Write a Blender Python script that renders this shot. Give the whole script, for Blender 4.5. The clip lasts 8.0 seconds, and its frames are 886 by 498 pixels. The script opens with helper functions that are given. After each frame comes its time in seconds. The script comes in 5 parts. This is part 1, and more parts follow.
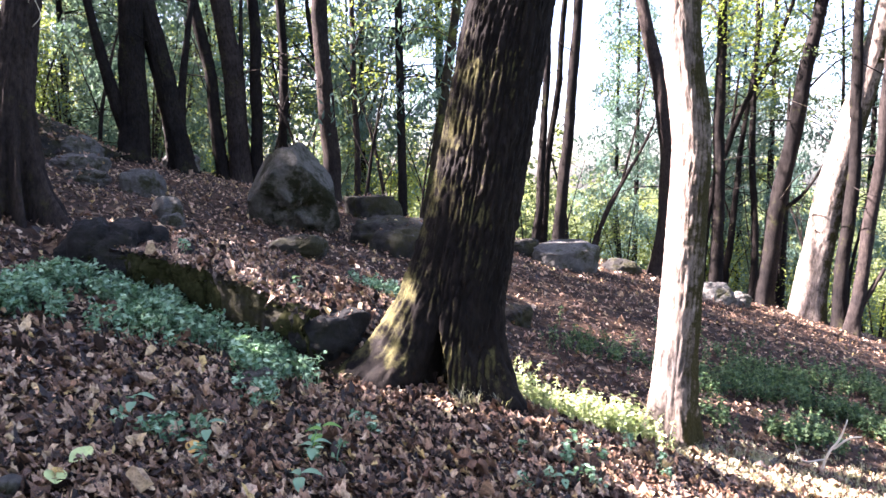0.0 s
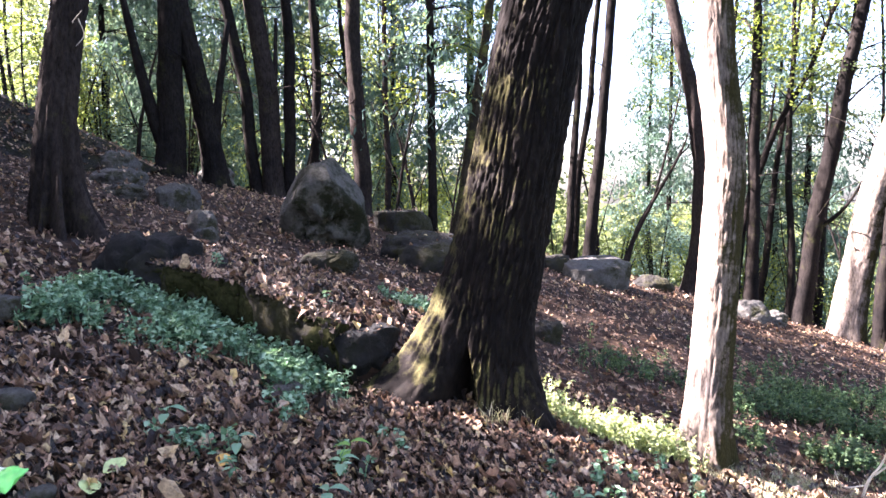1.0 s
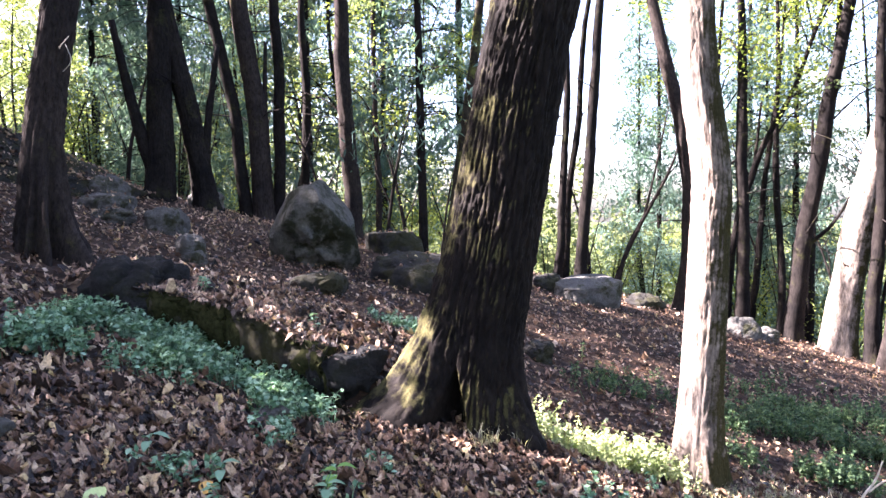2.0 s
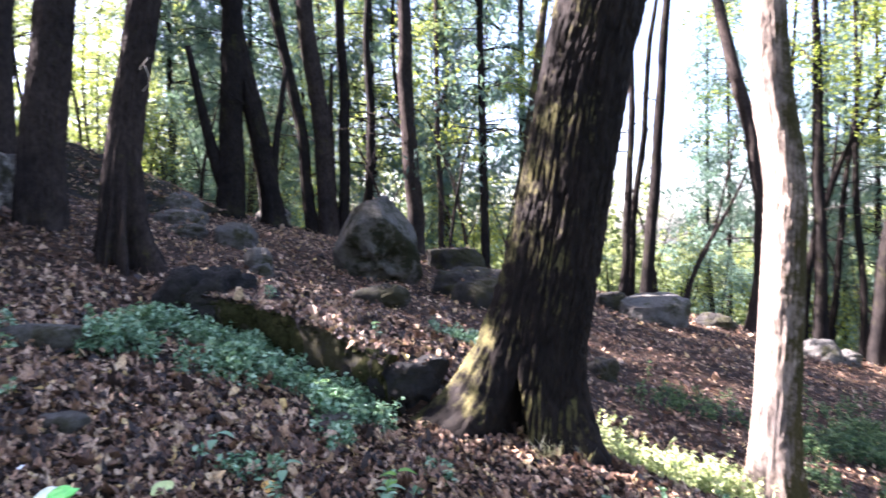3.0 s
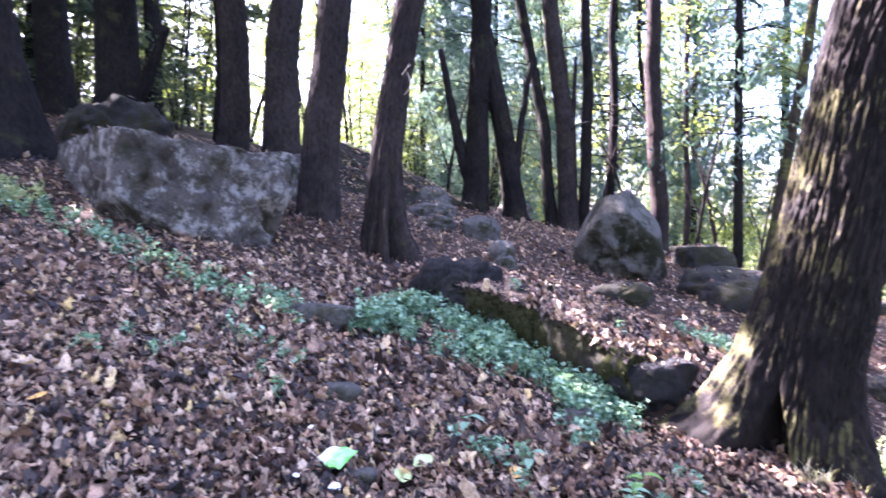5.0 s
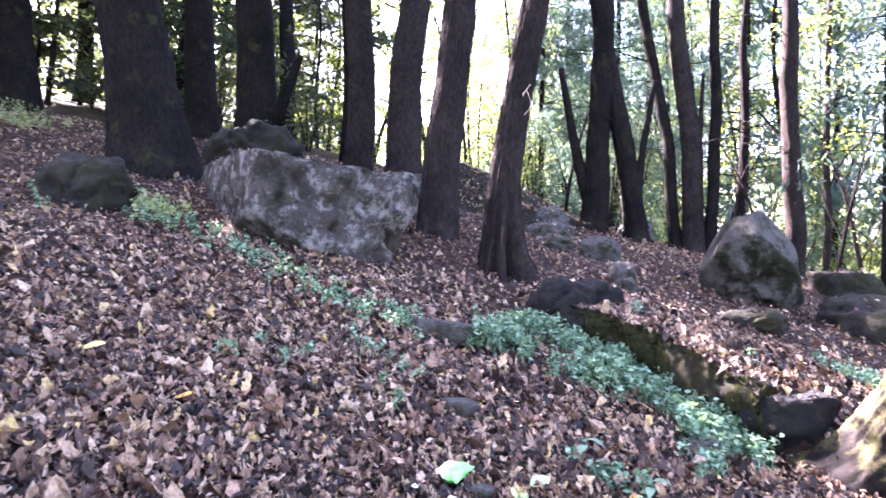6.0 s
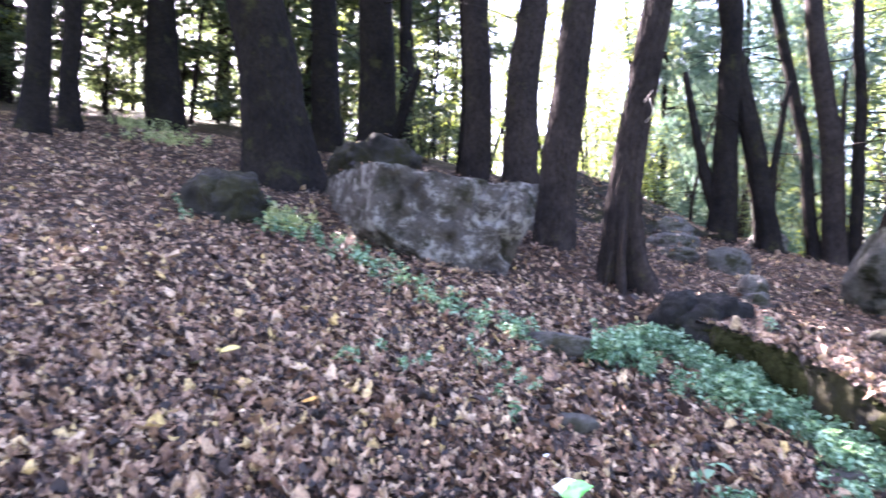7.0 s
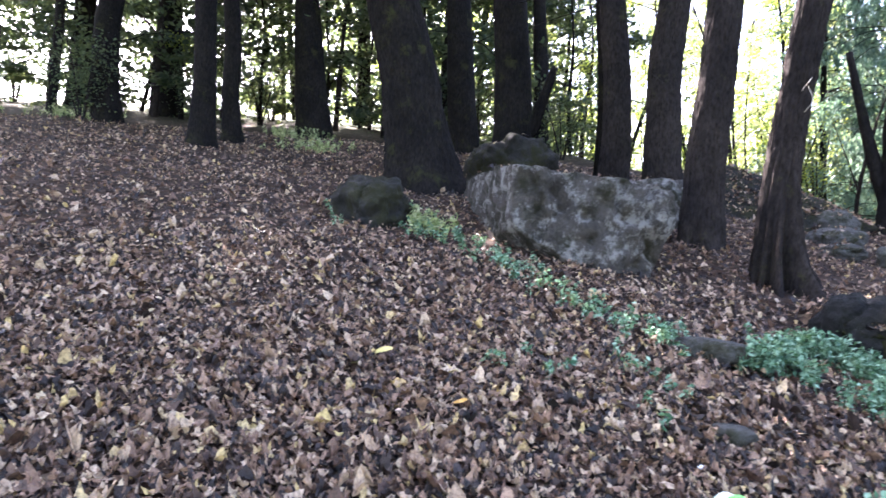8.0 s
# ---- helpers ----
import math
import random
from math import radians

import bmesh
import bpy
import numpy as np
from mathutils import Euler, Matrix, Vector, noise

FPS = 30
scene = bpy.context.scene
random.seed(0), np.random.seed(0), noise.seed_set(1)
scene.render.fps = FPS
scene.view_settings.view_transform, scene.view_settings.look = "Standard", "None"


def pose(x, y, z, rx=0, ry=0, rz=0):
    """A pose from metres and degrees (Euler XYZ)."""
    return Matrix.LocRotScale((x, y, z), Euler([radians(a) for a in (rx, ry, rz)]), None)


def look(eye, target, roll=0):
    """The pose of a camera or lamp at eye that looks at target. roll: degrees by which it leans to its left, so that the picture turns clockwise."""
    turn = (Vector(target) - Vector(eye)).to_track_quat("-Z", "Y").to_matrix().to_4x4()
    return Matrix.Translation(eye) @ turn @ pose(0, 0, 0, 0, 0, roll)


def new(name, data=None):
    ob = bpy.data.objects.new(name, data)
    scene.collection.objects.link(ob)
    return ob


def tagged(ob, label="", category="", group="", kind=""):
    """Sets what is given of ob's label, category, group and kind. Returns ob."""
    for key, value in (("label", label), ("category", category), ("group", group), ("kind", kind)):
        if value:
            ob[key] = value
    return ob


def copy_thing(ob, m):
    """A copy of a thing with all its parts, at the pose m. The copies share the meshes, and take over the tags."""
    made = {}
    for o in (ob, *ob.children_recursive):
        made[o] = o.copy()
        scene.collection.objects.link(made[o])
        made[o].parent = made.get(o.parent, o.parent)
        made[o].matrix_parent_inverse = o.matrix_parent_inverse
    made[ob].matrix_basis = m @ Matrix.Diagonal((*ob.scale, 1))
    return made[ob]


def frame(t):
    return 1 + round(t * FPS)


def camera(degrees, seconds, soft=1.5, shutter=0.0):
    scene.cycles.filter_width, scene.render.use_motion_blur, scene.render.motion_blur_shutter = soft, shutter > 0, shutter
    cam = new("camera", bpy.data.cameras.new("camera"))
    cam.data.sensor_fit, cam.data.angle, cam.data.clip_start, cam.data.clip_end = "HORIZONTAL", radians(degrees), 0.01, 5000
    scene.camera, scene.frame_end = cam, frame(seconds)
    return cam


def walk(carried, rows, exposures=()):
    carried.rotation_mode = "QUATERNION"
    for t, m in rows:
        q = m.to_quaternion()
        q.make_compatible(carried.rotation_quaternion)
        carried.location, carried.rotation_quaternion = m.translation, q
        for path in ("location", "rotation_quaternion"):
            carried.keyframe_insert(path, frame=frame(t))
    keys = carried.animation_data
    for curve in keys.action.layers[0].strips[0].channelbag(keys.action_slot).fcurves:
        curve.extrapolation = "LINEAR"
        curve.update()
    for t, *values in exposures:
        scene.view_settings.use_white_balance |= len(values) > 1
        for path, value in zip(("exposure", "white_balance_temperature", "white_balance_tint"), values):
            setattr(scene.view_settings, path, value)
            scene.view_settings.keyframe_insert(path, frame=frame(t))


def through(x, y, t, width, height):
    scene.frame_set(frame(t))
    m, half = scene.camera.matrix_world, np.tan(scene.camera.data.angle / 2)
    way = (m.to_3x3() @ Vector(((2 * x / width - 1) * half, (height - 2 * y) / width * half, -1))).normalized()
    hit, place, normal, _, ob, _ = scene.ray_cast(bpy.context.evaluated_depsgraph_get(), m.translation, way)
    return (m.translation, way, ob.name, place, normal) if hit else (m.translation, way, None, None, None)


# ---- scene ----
import itertools

# ---------------------------------------------------------------- camera
cam = camera(66.1, 8.0, soft=1.5, shutter=0.5)
# seconds, eye x, y, z, heading (to the left of +y), pitch (up), lean
ROWS = [
    (0.0, -0.001, 0.000, 1.500, 0.00, -6.00, -0.50),
    (0.5, -0.006, 0.004, 1.499, 1.28, -5.96, -0.78),
    (1.0, -0.002, 0.000, 1.510, 2.49, -4.77, -0.28),
    (1.5, 0.010, -0.001, 1.521, 2.64, -4.41, -0.72),
    (1.7, 0.020, 0.002, 1.527, 1.83, -3.70, -0.94),
    (2.8, 0.047, 0.031, 1.436, 4.82, -1.97, -1.19),
    (3.0, 0.035, 0.024, 1.435, 7.08, -1.19, -0.93),
    (3.5, 0.034, 0.031, 1.420, 12.43, -0.79, -0.36),
    (4.0, 0.036, 0.016, 1.434, 17.43, -2.37, -0.12),
    (4.2, 0.009, -0.005, 1.455, 18.98, -2.83, -0.03),
    (5.5, -0.021, -0.051, 1.456, 31.98, -0.58, 0.57),
    (6.0, -0.022, -0.074, 1.450, 36.36, -0.15, 1.12),
    (6.5, -0.055, -0.056, 1.447, 39.53, 0.41, 1.35),
    (7.0, -0.027, -0.083, 1.464, 46.05, 0.41, 1.46),
    (7.5, 0.044, -0.144, 1.502, 53.56, 0.44, 1.58),
    (8.0, -0.011, -0.172, 1.510, 57.25, -0.13, 0.94),
]


def camera_row(x, y, z, heading, pitch, lean):
    a, p = radians(heading), radians(pitch)
    ahead = Vector((-math.sin(a) * math.cos(p), math.cos(a) * math.cos(p), math.sin(p)))
    eye = Vector((x, y, z))
    return look(eye, eye + ahead, lean)


EXPOSURES = [(0.0, 4.33, 6150, 32), (3.0, 4.35, 6000, 31), (3.5, 4.76, 5400, 33), (4.2, 4.95, 5400, 36), (5.5, 5.45, 5900, 46), (7.0, 5.5, 6000, 38), (8.0, 5.2, 6100, 28)]
walk(cam, [(r[0], camera_row(*r[1:])) for r in ROWS], EXPOSURES)

# ---------------------------------------------------------------- sky and sun
SUN_AZ, SUN_EL = 85.0, 40.0          # heading to the left of +y, height
world = bpy.data.worlds.new("sky")
scene.world = world
world.use_nodes = True
wn = world.node_tree.nodes
wn.clear()
sky = wn.new("ShaderNodeTexSky")
sky.sky_type, sky.sun_disc = "NISHITA", False
sky.sun_elevation, sky.sun_rotation = radians(SUN_EL), radians(-SUN_AZ)
sky.air_density, sky.dust_density, sky.ozone_density = 1.0, 2.5, 1.0
back = wn.new("ShaderNodeBackground")
back.inputs[1].default_value = 0.05
wout = wn.new("ShaderNodeOutputWorld")
world.node_tree.links.new(sky.outputs[0], back.inputs[0])
world.node_tree.links.new(back.outputs[0], wout.inputs[0])

sun_data = bpy.data.lights.new("sun", "SUN")
sun_data.energy, sun_data.angle, sun_data.color = 5.0, radians(0.53), (1.0, 0.93, 0.82)
sun = new("sun", sun_data)
a, e = radians(SUN_AZ), radians(SUN_EL)
SUN_WAY = Vector((-math.sin(a) * math.cos(e), math.cos(a) * math.cos(e), math.sin(e)))
sun.matrix_world = look(SUN_WAY * 60, (0, 0, 0))


# ---------------------------------------------------------------- numbers and noise
def lattice(ix, iy, iz, seed):
    n = (ix * 374761393 + iy * 668265263 + iz * 2147483647 + seed * 974634533) & 0xFFFFFFFF
    n = ((n ^ (n >> 13)) * 1274126177) & 0xFFFFFFFF
    n = ((n ^ (n >> 16)) * 2246822519) & 0xFFFFFFFF
    return ((n ^ (n >> 15)) & 0xFFFF) / 32767.5 - 1.0


def value_noise(p, seed=0):
    """Smooth noise in -1..1 at the rows of p (N, 3)."""
    p = np.asarray(p, float)
    i = np.floor(p).astype(np.int64)
    f = p - i
    f = f * f * (3 - 2 * f)
    out = 0.0
    for dx in (0, 1):
        for dy in (0, 1):
            for dz in (0, 1):
                w = np.abs(1 - dx - f[:, 0]) * np.abs(1 - dy - f[:, 1]) * np.abs(1 - dz - f[:, 2])
                out = out + w * lattice(i[:, 0] + dx, i[:, 1] + dy, i[:, 2] + dz, seed)
    return out


def layered(p, seed=0, octaves=4):
    p = np.asarray(p, float)
    return sum(value_noise(p * 2.03**k + 17.3 * k, seed + k) * 0.5**k for k in range(octaves))


def plates(p, seed=0):
    """Cellular noise at the rows of p: 0 in the cracks between cells, rising to about 1 inside them."""
    p = np.asarray(p, float)
    i = np.floor(p).astype(np.int64)
    near, second = np.full(len(p), 9.0), np.full(len(p), 9.0)
    for dx, dy, dz in itertools.product((-1, 0, 1), repeat=3):
        c = i + np.array((dx, dy, dz))
        q = c + 0.5 + 0.42 * np.stack([lattice(c[:, 0], c[:, 1], c[:, 2], seed + k) for k in range(3)], -1)
        d = np.linalg.norm(p - q, axis=1)
        second = np.minimum(second, np.maximum(near, d))
        near = np.minimum(near, d)
    return np.clip((second - near) * 2.4, 0, 1)


# ---------------------------------------------------------------- the lie of the land
CREST_AZ = (-180, -60, -40, -30, -16, 3.5, 13, 24, 33, 45, 60, 80, 110, 180)
CREST_R = (14, 14, 15, 15, 14.5, 12.6, 12, 12.6, 13.5, 17, 24, 34, 34, 20)
LEDGE_A, LEDGE_B = np.array((-2.85, 5.07)), np.array((-0.66, 4.19))
LEDGE_DIR = (LEDGE_B - LEDGE_A) / np.linalg.norm(LEDGE_B - LEDGE_A)
LEDGE_BACK = np.array((-LEDGE_DIR[1], LEDGE_DIR[0]))
LEDGE_LEN = float(np.linalg.norm(LEDGE_B - LEDGE_A))


def ramp(v, lo, hi):
    t = np.clip((v - lo) / (hi - lo), 0, 1)
    return t * t * (3 - 2 * t)


def land(x, y):
    """Height of the ground at x, y (arrays or numbers)."""
    x, y = np.asarray(x, float), np.asarray(y, float)
    r, az = np.hypot(x, y), np.degrees(np.arctan2(-x, y))
    z = -0.266 * 40 * np.tanh(x / 40) + 0.047 * 60 * np.tanh(y / 60)
    d = np.maximum(0, r - np.interp(az, CREST_AZ, CREST_R))
    z = z - 14 * (1 - np.exp(-(d * d / (d + 2)) / 26))
    # the terrace held by the stone ledge, and the hollow in front of it
    u = (x - LEDGE_A[0]) * LEDGE_DIR[0] + (y - LEDGE_A[1]) * LEDGE_DIR[1]
    s = (x - LEDGE_A[0]) * LEDGE_BACK[0] + (y - LEDGE_A[1]) * LEDGE_BACK[1]
    along = ramp(u, -0.35, 0.15) * (1 - ramp(u, LEDGE_LEN - 0.1, LEDGE_LEN + 0.3))
    z = z + (0.23 + 0.11 * ramp(u, 0.5, 1.6)) * along * ramp(s, -0.07, 0.03) * np.exp(-np.maximum(0, s) ** 2 / 1.6)
    z = z - 0.07 * along * np.exp(-((s + 0.3) / 0.28) ** 2)
    # the low flat beyond the lip to the right of the massive tree
    z = z - 0.3 * ramp(y + 0.22 * x, 4.0, 5.0) * ramp(x, 0.1, 0.9) * (1 - ramp(r, 6.5, 11.5))
    # lumps
    near = np.exp(-r / 60)
    z = z + near * (0.035 * np.sin(1.7 * x + 0.6 * y + 1) * np.sin(1.3 * y - 0.5 * x) + 0.012 * np.sin(4.1 * x + 1.3 * y) * np.sin(3.7 * y - 1.1 * x + 2))
    # the far side of the valley
    return z + 0.02 * np.maximum(0, np.minimum(r, 400) - 90)


def land_z(x, y):
    return float(land(x, y))


# ---------------------------------------------------------------- materials
def material(name, rough=0.8, spec=0.3):
    m = bpy.data.materials.new(name)
    m.use_nodes = True
    n, l = m.node_tree.nodes, m.node_tree.links
    b = n["Principled BSDF"]
    b.inputs["Roughness"].default_value = rough
    b.inputs["Specular IOR Level"].default_value = spec
    return m, n, l, b


def coords(n, l, scale=(1, 1, 1)):
    c = n.new("ShaderNodeTexCoord")
    mp = n.new("ShaderNodeMapping")
    mp.inputs["Scale"].default_value = scale
    l.new(c.outputs["Object"], mp.inputs[0])
    return mp.outputs[0]


def noise_of(n, l, vec, scale, detail=5, rough=0.6):
    t = n.new("ShaderNodeTexNoise")
    t.inputs["Scale"].default_value, t.inputs["Detail"].default_value, t.inputs["Roughness"].default_value = scale, detail, rough
    l.new(vec, t.inputs["Vector"])
    return t.outputs[0]


def ramp_of(n, l, value, *stops):
    r = n.new("ShaderNodeValToRGB")
    while len(r.color_ramp.elements) < len(stops):
        r.color_ramp.elements.new(0.5)
    for el, (pos, col) in zip(r.color_ramp.elements, stops):
        el.position, el.color = pos, (*col, 1) if len(col) == 3 else col
    l.new(value, r.inputs[0])
    return r.outputs[0]


def mixed(n, l, fac, a, b):
    m = n.new("ShaderNodeMix")
    m.data_type = "RGBA"
    l.new(fac, m.inputs[0])
    for socket, v in ((m.inputs[6], a), (m.inputs[7], b)):
        if isinstance(v, tuple):
            socket.default_value = (*v, 1)
        else:
            l.new(v, socket)
    return m.outputs[2]


def bumped(n, l, b, height, strength, distance):
    k = n.new("ShaderNodeBump")
    k.inputs["Strength"].default_value, k.inputs["Distance"].default_value = strength, distance
    l.new(height, k.inputs["Height"])
    l.new(k.outputs[0], b.inputs["Normal"])


BLACK, WHITE = (0, 0, 0), (1, 1, 1)


def soil_material():
    m, n, l, b = material("forest_soil", 0.97, 0.05)
    v = coords(n, l)
    vor = n.new("ShaderNodeTexVoronoi")
    vor.inputs["Scale"].default_value = 13
    l.new(v, vor.inputs["Vector"])
    leaf = ramp_of(n, l, vor.outputs["Color"], (0.15, (0.012, 0.007, 0.005)), (0.45, (0.04, 0.022, 0.014)), (0.7, (0.09, 0.054, 0.035)), (0.9, (0.18, 0.13, 0.085)))
    dirt = ramp_of(n, l, noise_of(n, l, v, 2.3), (0.3, (0.015, 0.011, 0.009)), (0.7, (0.05, 0.034, 0.025)))
    mask = ramp_of(n, l, noise_of(n, l, v, 5.0, 3), (0.40, BLACK), (0.55, WHITE))
    near = mixed(n, l, mask, leaf, dirt)
    # far off the floor is green with low growth
    far = n.new("ShaderNodeVectorMath")
    far.operation = "LENGTH"
    l.new(v, far.inputs[0])
    m01 = n.new("ShaderNodeMapRange")
    m01.inputs[1].default_value, m01.inputs[2].default_value = 15, 24
    l.new(far.outputs["Value"], m01.inputs[0])
    green = ramp_of(n, l, noise_of(n, l, v, 0.35, 8), (0.35, (0.02, 0.03, 0.012)), (0.65, (0.06, 0.075, 0.03)))
    l.new(mixed(n, l, m01.outputs[0], near, green), b.inputs["Base Color"])
    bumped(n, l, b, vor.outputs["Distance"], 0.7, 0.03)
    return m


def litter_material():
    m, n, l, b = material("dry_leaf", 0.5, 0.4)
    g = n.new("ShaderNodeNewGeometry")
    col = ramp_of(n, l, g.outputs["Random Per Island"], (0.0, (0.007, 0.004, 0.003)), (0.24, (0.028, 0.014, 0.009)), (0.44, (0.135, 0.072, 0.043)), (0.72, (0.32, 0.195, 0.12)), (0.93, (0.54, 0.40, 0.265)), (1.0, (0.54, 0.39, 0.14)))
    v = coords(n, l)
    grain = noise_of(n, l, v, 55, 5, 0.7)
    blot = ramp_of(n, l, grain, (0.36, (0.38, 0.35, 0.34)), (0.52, (0.95, 0.92, 0.9)), (0.68, (1.35, 1.32, 1.25)))
    mul = n.new("ShaderNodeMix")
    mul.data_type, mul.blend_type = "RGBA", "MULTIPLY"
    mul.inputs[0].default_value = 0.9
    l.new(col, mul.inputs[6])
    l.new(blot, mul.inputs[7])
    l.new(mul.outputs[2], b.inputs["Base Color"])
    bumped(n, l, b, grain, 0.8, 0.012)
    return m


def green_material(name, dark, mid, light, through=0.35, rough=0.5):
    """Living leaves: gloss on top, light let through."""
    m, n, l, b = material(name, rough, 0.12)
    g = n.new("ShaderNodeNewGeometry")
    col = ramp_of(n, l, g.outputs["Random Per Island"], (0.0, dark), (0.5, mid), (1.0, light))
    l.new(col, b.inputs["Base Color"])
    t = n.new("ShaderNodeBsdfTranslucent")
    hue = n.new("ShaderNodeMix")
    hue.data_type, hue.blend_type = "RGBA", "MULTIPLY"
    hue.inputs[0].default_value = 1
    hue.inputs[7].default_value = (1.25, 1.3, 0.85, 1)
    l.new(col, hue.inputs[6])
    l.new(hue.outputs[2], t.inputs["Color"])
    mx = n.new("ShaderNodeMixShader")
    mx.inputs[0].default_value = through
    l.new(b.outputs[0], mx.inputs[1])
    l.new(t.outputs[0], mx.inputs[2])
    l.new(mx.outputs[0], n["Material Output"].inputs[0])
    return m


def bark_material(name, deep, ridge, moss=None, moss_level=0.6, scale=1.0, up=0.22, moss_side=0.0, gloss=(0.95, 0.06), moss_foot=0.0, moss_way=(-0.93, -0.36, 0)):
    m, n, l, b = material(name, *gloss)
    v = coords(n, l, (scale, scale, scale * up))
    big, fine = noise_of(n, l, v, 32, 5, 0.6), noise_of(n, l, v, 110, 4, 0.6)
    add = n.new("ShaderNodeMath")
    add.operation = "MULTIPLY_ADD"
    add.inputs[1].default_value = 0.45
    l.new(fine, add.inputs[0])
    l.new(big, add.inputs[2])
    col = ramp_of(n, l, add.outputs[0], (0.48, deep), (0.72, tuple((p + q) / 2 for p, q in zip(deep, ridge))), (0.98, ridge))
    v2 = coords(n, l)
    tone = ramp_of(n, l, noise_of(n, l, v2, 2.2, 4), (0.3, (0.55, 0.56, 0.6)), (0.7, (1.35, 1.28, 1.2)))
    mul = n.new("ShaderNodeMix")
    mul.data_type, mul.blend_type = "RGBA", "MULTIPLY"
    mul.inputs[0].default_value = 1
    l.new(col, mul.inputs[6])
    l.new(tone, mul.inputs[7])
    out = mul.outputs[2]
    if moss:
        patch = noise_of(n, l, v2, 3.1, 8, 0.75)
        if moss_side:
            # thicker on one flank of the stem, which also colours its lit and shaded sides
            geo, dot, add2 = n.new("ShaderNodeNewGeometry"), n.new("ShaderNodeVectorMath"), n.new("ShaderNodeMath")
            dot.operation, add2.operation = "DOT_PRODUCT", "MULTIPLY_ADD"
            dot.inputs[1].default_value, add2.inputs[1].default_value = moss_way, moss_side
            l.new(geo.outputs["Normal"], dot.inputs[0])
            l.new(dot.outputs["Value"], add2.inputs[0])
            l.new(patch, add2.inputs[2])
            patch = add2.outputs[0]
        if moss_foot:
            # and on the roots
            part, low, add3 = n.new("ShaderNodeSeparateXYZ"), n.new("ShaderNodeMapRange"), n.new("ShaderNodeMath")
            low.inputs[1].default_value, low.inputs[2].default_value, low.inputs[3].default_value, low.inputs[4].default_value = 0.15, 0.75, moss_foot, 0.0
            add3.operation = "ADD"
            l.new(v2, part.inputs[0])
            l.new(part.outputs[2], low.inputs[0])
            l.new(low.outputs[0], add3.inputs[0])
            l.new(patch, add3.inputs[1])
            patch = add3.outputs[0]
        k = ramp_of(n, l, patch, (moss_level - 0.06, BLACK), (moss_level + 0.06, WHITE))
        mosses = ramp_of(n, l, fine, (0.35, tuple(c * 0.5 for c in moss)), (0.65, moss))
        out = mixed(n, l, k, out, mosses)
    l.new(out, b.inputs["Base Color"])
    bumped(n, l, b, add.outputs[0], 0.6, 0.012)
    return m


def stone_material(name, dark, light, moss=(0.07, 0.08, 0.03), moss_level=0.58, pale=0.66, pale_col=(0.42, 0.41, 0.38)):
    m, n, l, b = material(name, 0.88, 0.25)
    v = coords(n, l)
    big, fine = noise_of(n, l, v, 2.6, 9, 0.75), noise_of(n, l, v, 34, 8, 0.75)
    col = ramp_of(n, l, big, (0.3, dark), (0.68, light))
    grain = ramp_of(n, l, fine, (0.3, (0.55, 0.55, 0.56)), (0.7, (1.25, 1.25, 1.22)))
    mul = n.new("ShaderNodeMix")
    mul.data_type, mul.blend_type = "RGBA", "MULTIPLY"
    mul.inputs[0].default_value = 1
    l.new(col, mul.inputs[6])
    l.new(grain, mul.inputs[7])
    lich = ramp_of(n, l, noise_of(n, l, v, 4.3, 9, 0.78), (pale - 0.03, BLACK), (pale + 0.05, WHITE))
    out = mixed(n, l, lich, mul.outputs[2], pale_col)
    k = ramp_of(n, l, noise_of(n, l, v, 3.0, 7, 0.7), (moss_level - 0.05, BLACK), (moss_level + 0.06, WHITE))
    out = mixed(n, l, k, out, ramp_of(n, l, fine, (0.3, tuple(c * 0.45 for c in moss)), (0.7, moss)))
    l.new(out, b.inputs["Base Color"])
    pits = noise_of(n, l, v, 11, 8, 0.7)
    both = n.new("ShaderNodeMath")
    both.operation = "MULTIPLY_ADD"
    both.inputs[1].default_value = 1.6
    l.new(pits, both.inputs[0])
    l.new(fine, both.inputs[2])
    bumped(n, l, b, both.outputs[0], 1.0, 0.045)
    return m


def plain_material(name, col, rough=0.5, spec=0.4, var=0.15, scale=30):
    m, n, l, b = material(name, rough, spec)
    k = noise_of(n, l, coords(n, l), scale, 4)
    l.new(ramp_of(n, l, k, (0.3, tuple(c * (1 - var) for c in col)), (0.7, tuple(min(1, c * (1 + var)) for c in col))), b.inputs["Base Color"])
    return m


SOIL = soil_material()
LITTER = litter_material()
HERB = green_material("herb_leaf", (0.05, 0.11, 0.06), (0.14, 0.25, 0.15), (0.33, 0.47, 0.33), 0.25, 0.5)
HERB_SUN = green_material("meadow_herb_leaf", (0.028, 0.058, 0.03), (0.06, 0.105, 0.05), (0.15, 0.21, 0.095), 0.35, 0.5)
# Lit copy of the herb leaf: sunshine is put into its pale colour.
HERB_LIT = green_material("sunlit_herb_leaf", (0.18, 0.23, 0.10), (0.32, 0.37, 0.18), (0.52, 0.54, 0.32), 0.4, 0.5)
LEAF_BRIGHT = green_material("yellow_green_leaf", (0.11, 0.145, 0.03), (0.19, 0.23, 0.05), (0.30, 0.335, 0.09), 0.6)
LEAF_MID = green_material("broad_leaf", (0.048, 0.072, 0.036), (0.084, 0.112, 0.056), (0.144, 0.168, 0.088), 0.55, 0.7)
NEEDLE = green_material("conifer_needle", (0.052, 0.092, 0.081), (0.092, 0.149, 0.127), (0.149, 0.213, 0.184), 0.4, 0.75)
# Darker copy of the broad leaf, with the hillside's shade in its colour.
LEAF_SHADED = green_material("shaded_hill_leaf", (0.03, 0.045, 0.028), (0.055, 0.075, 0.042), (0.10, 0.12, 0.06), 0.4)
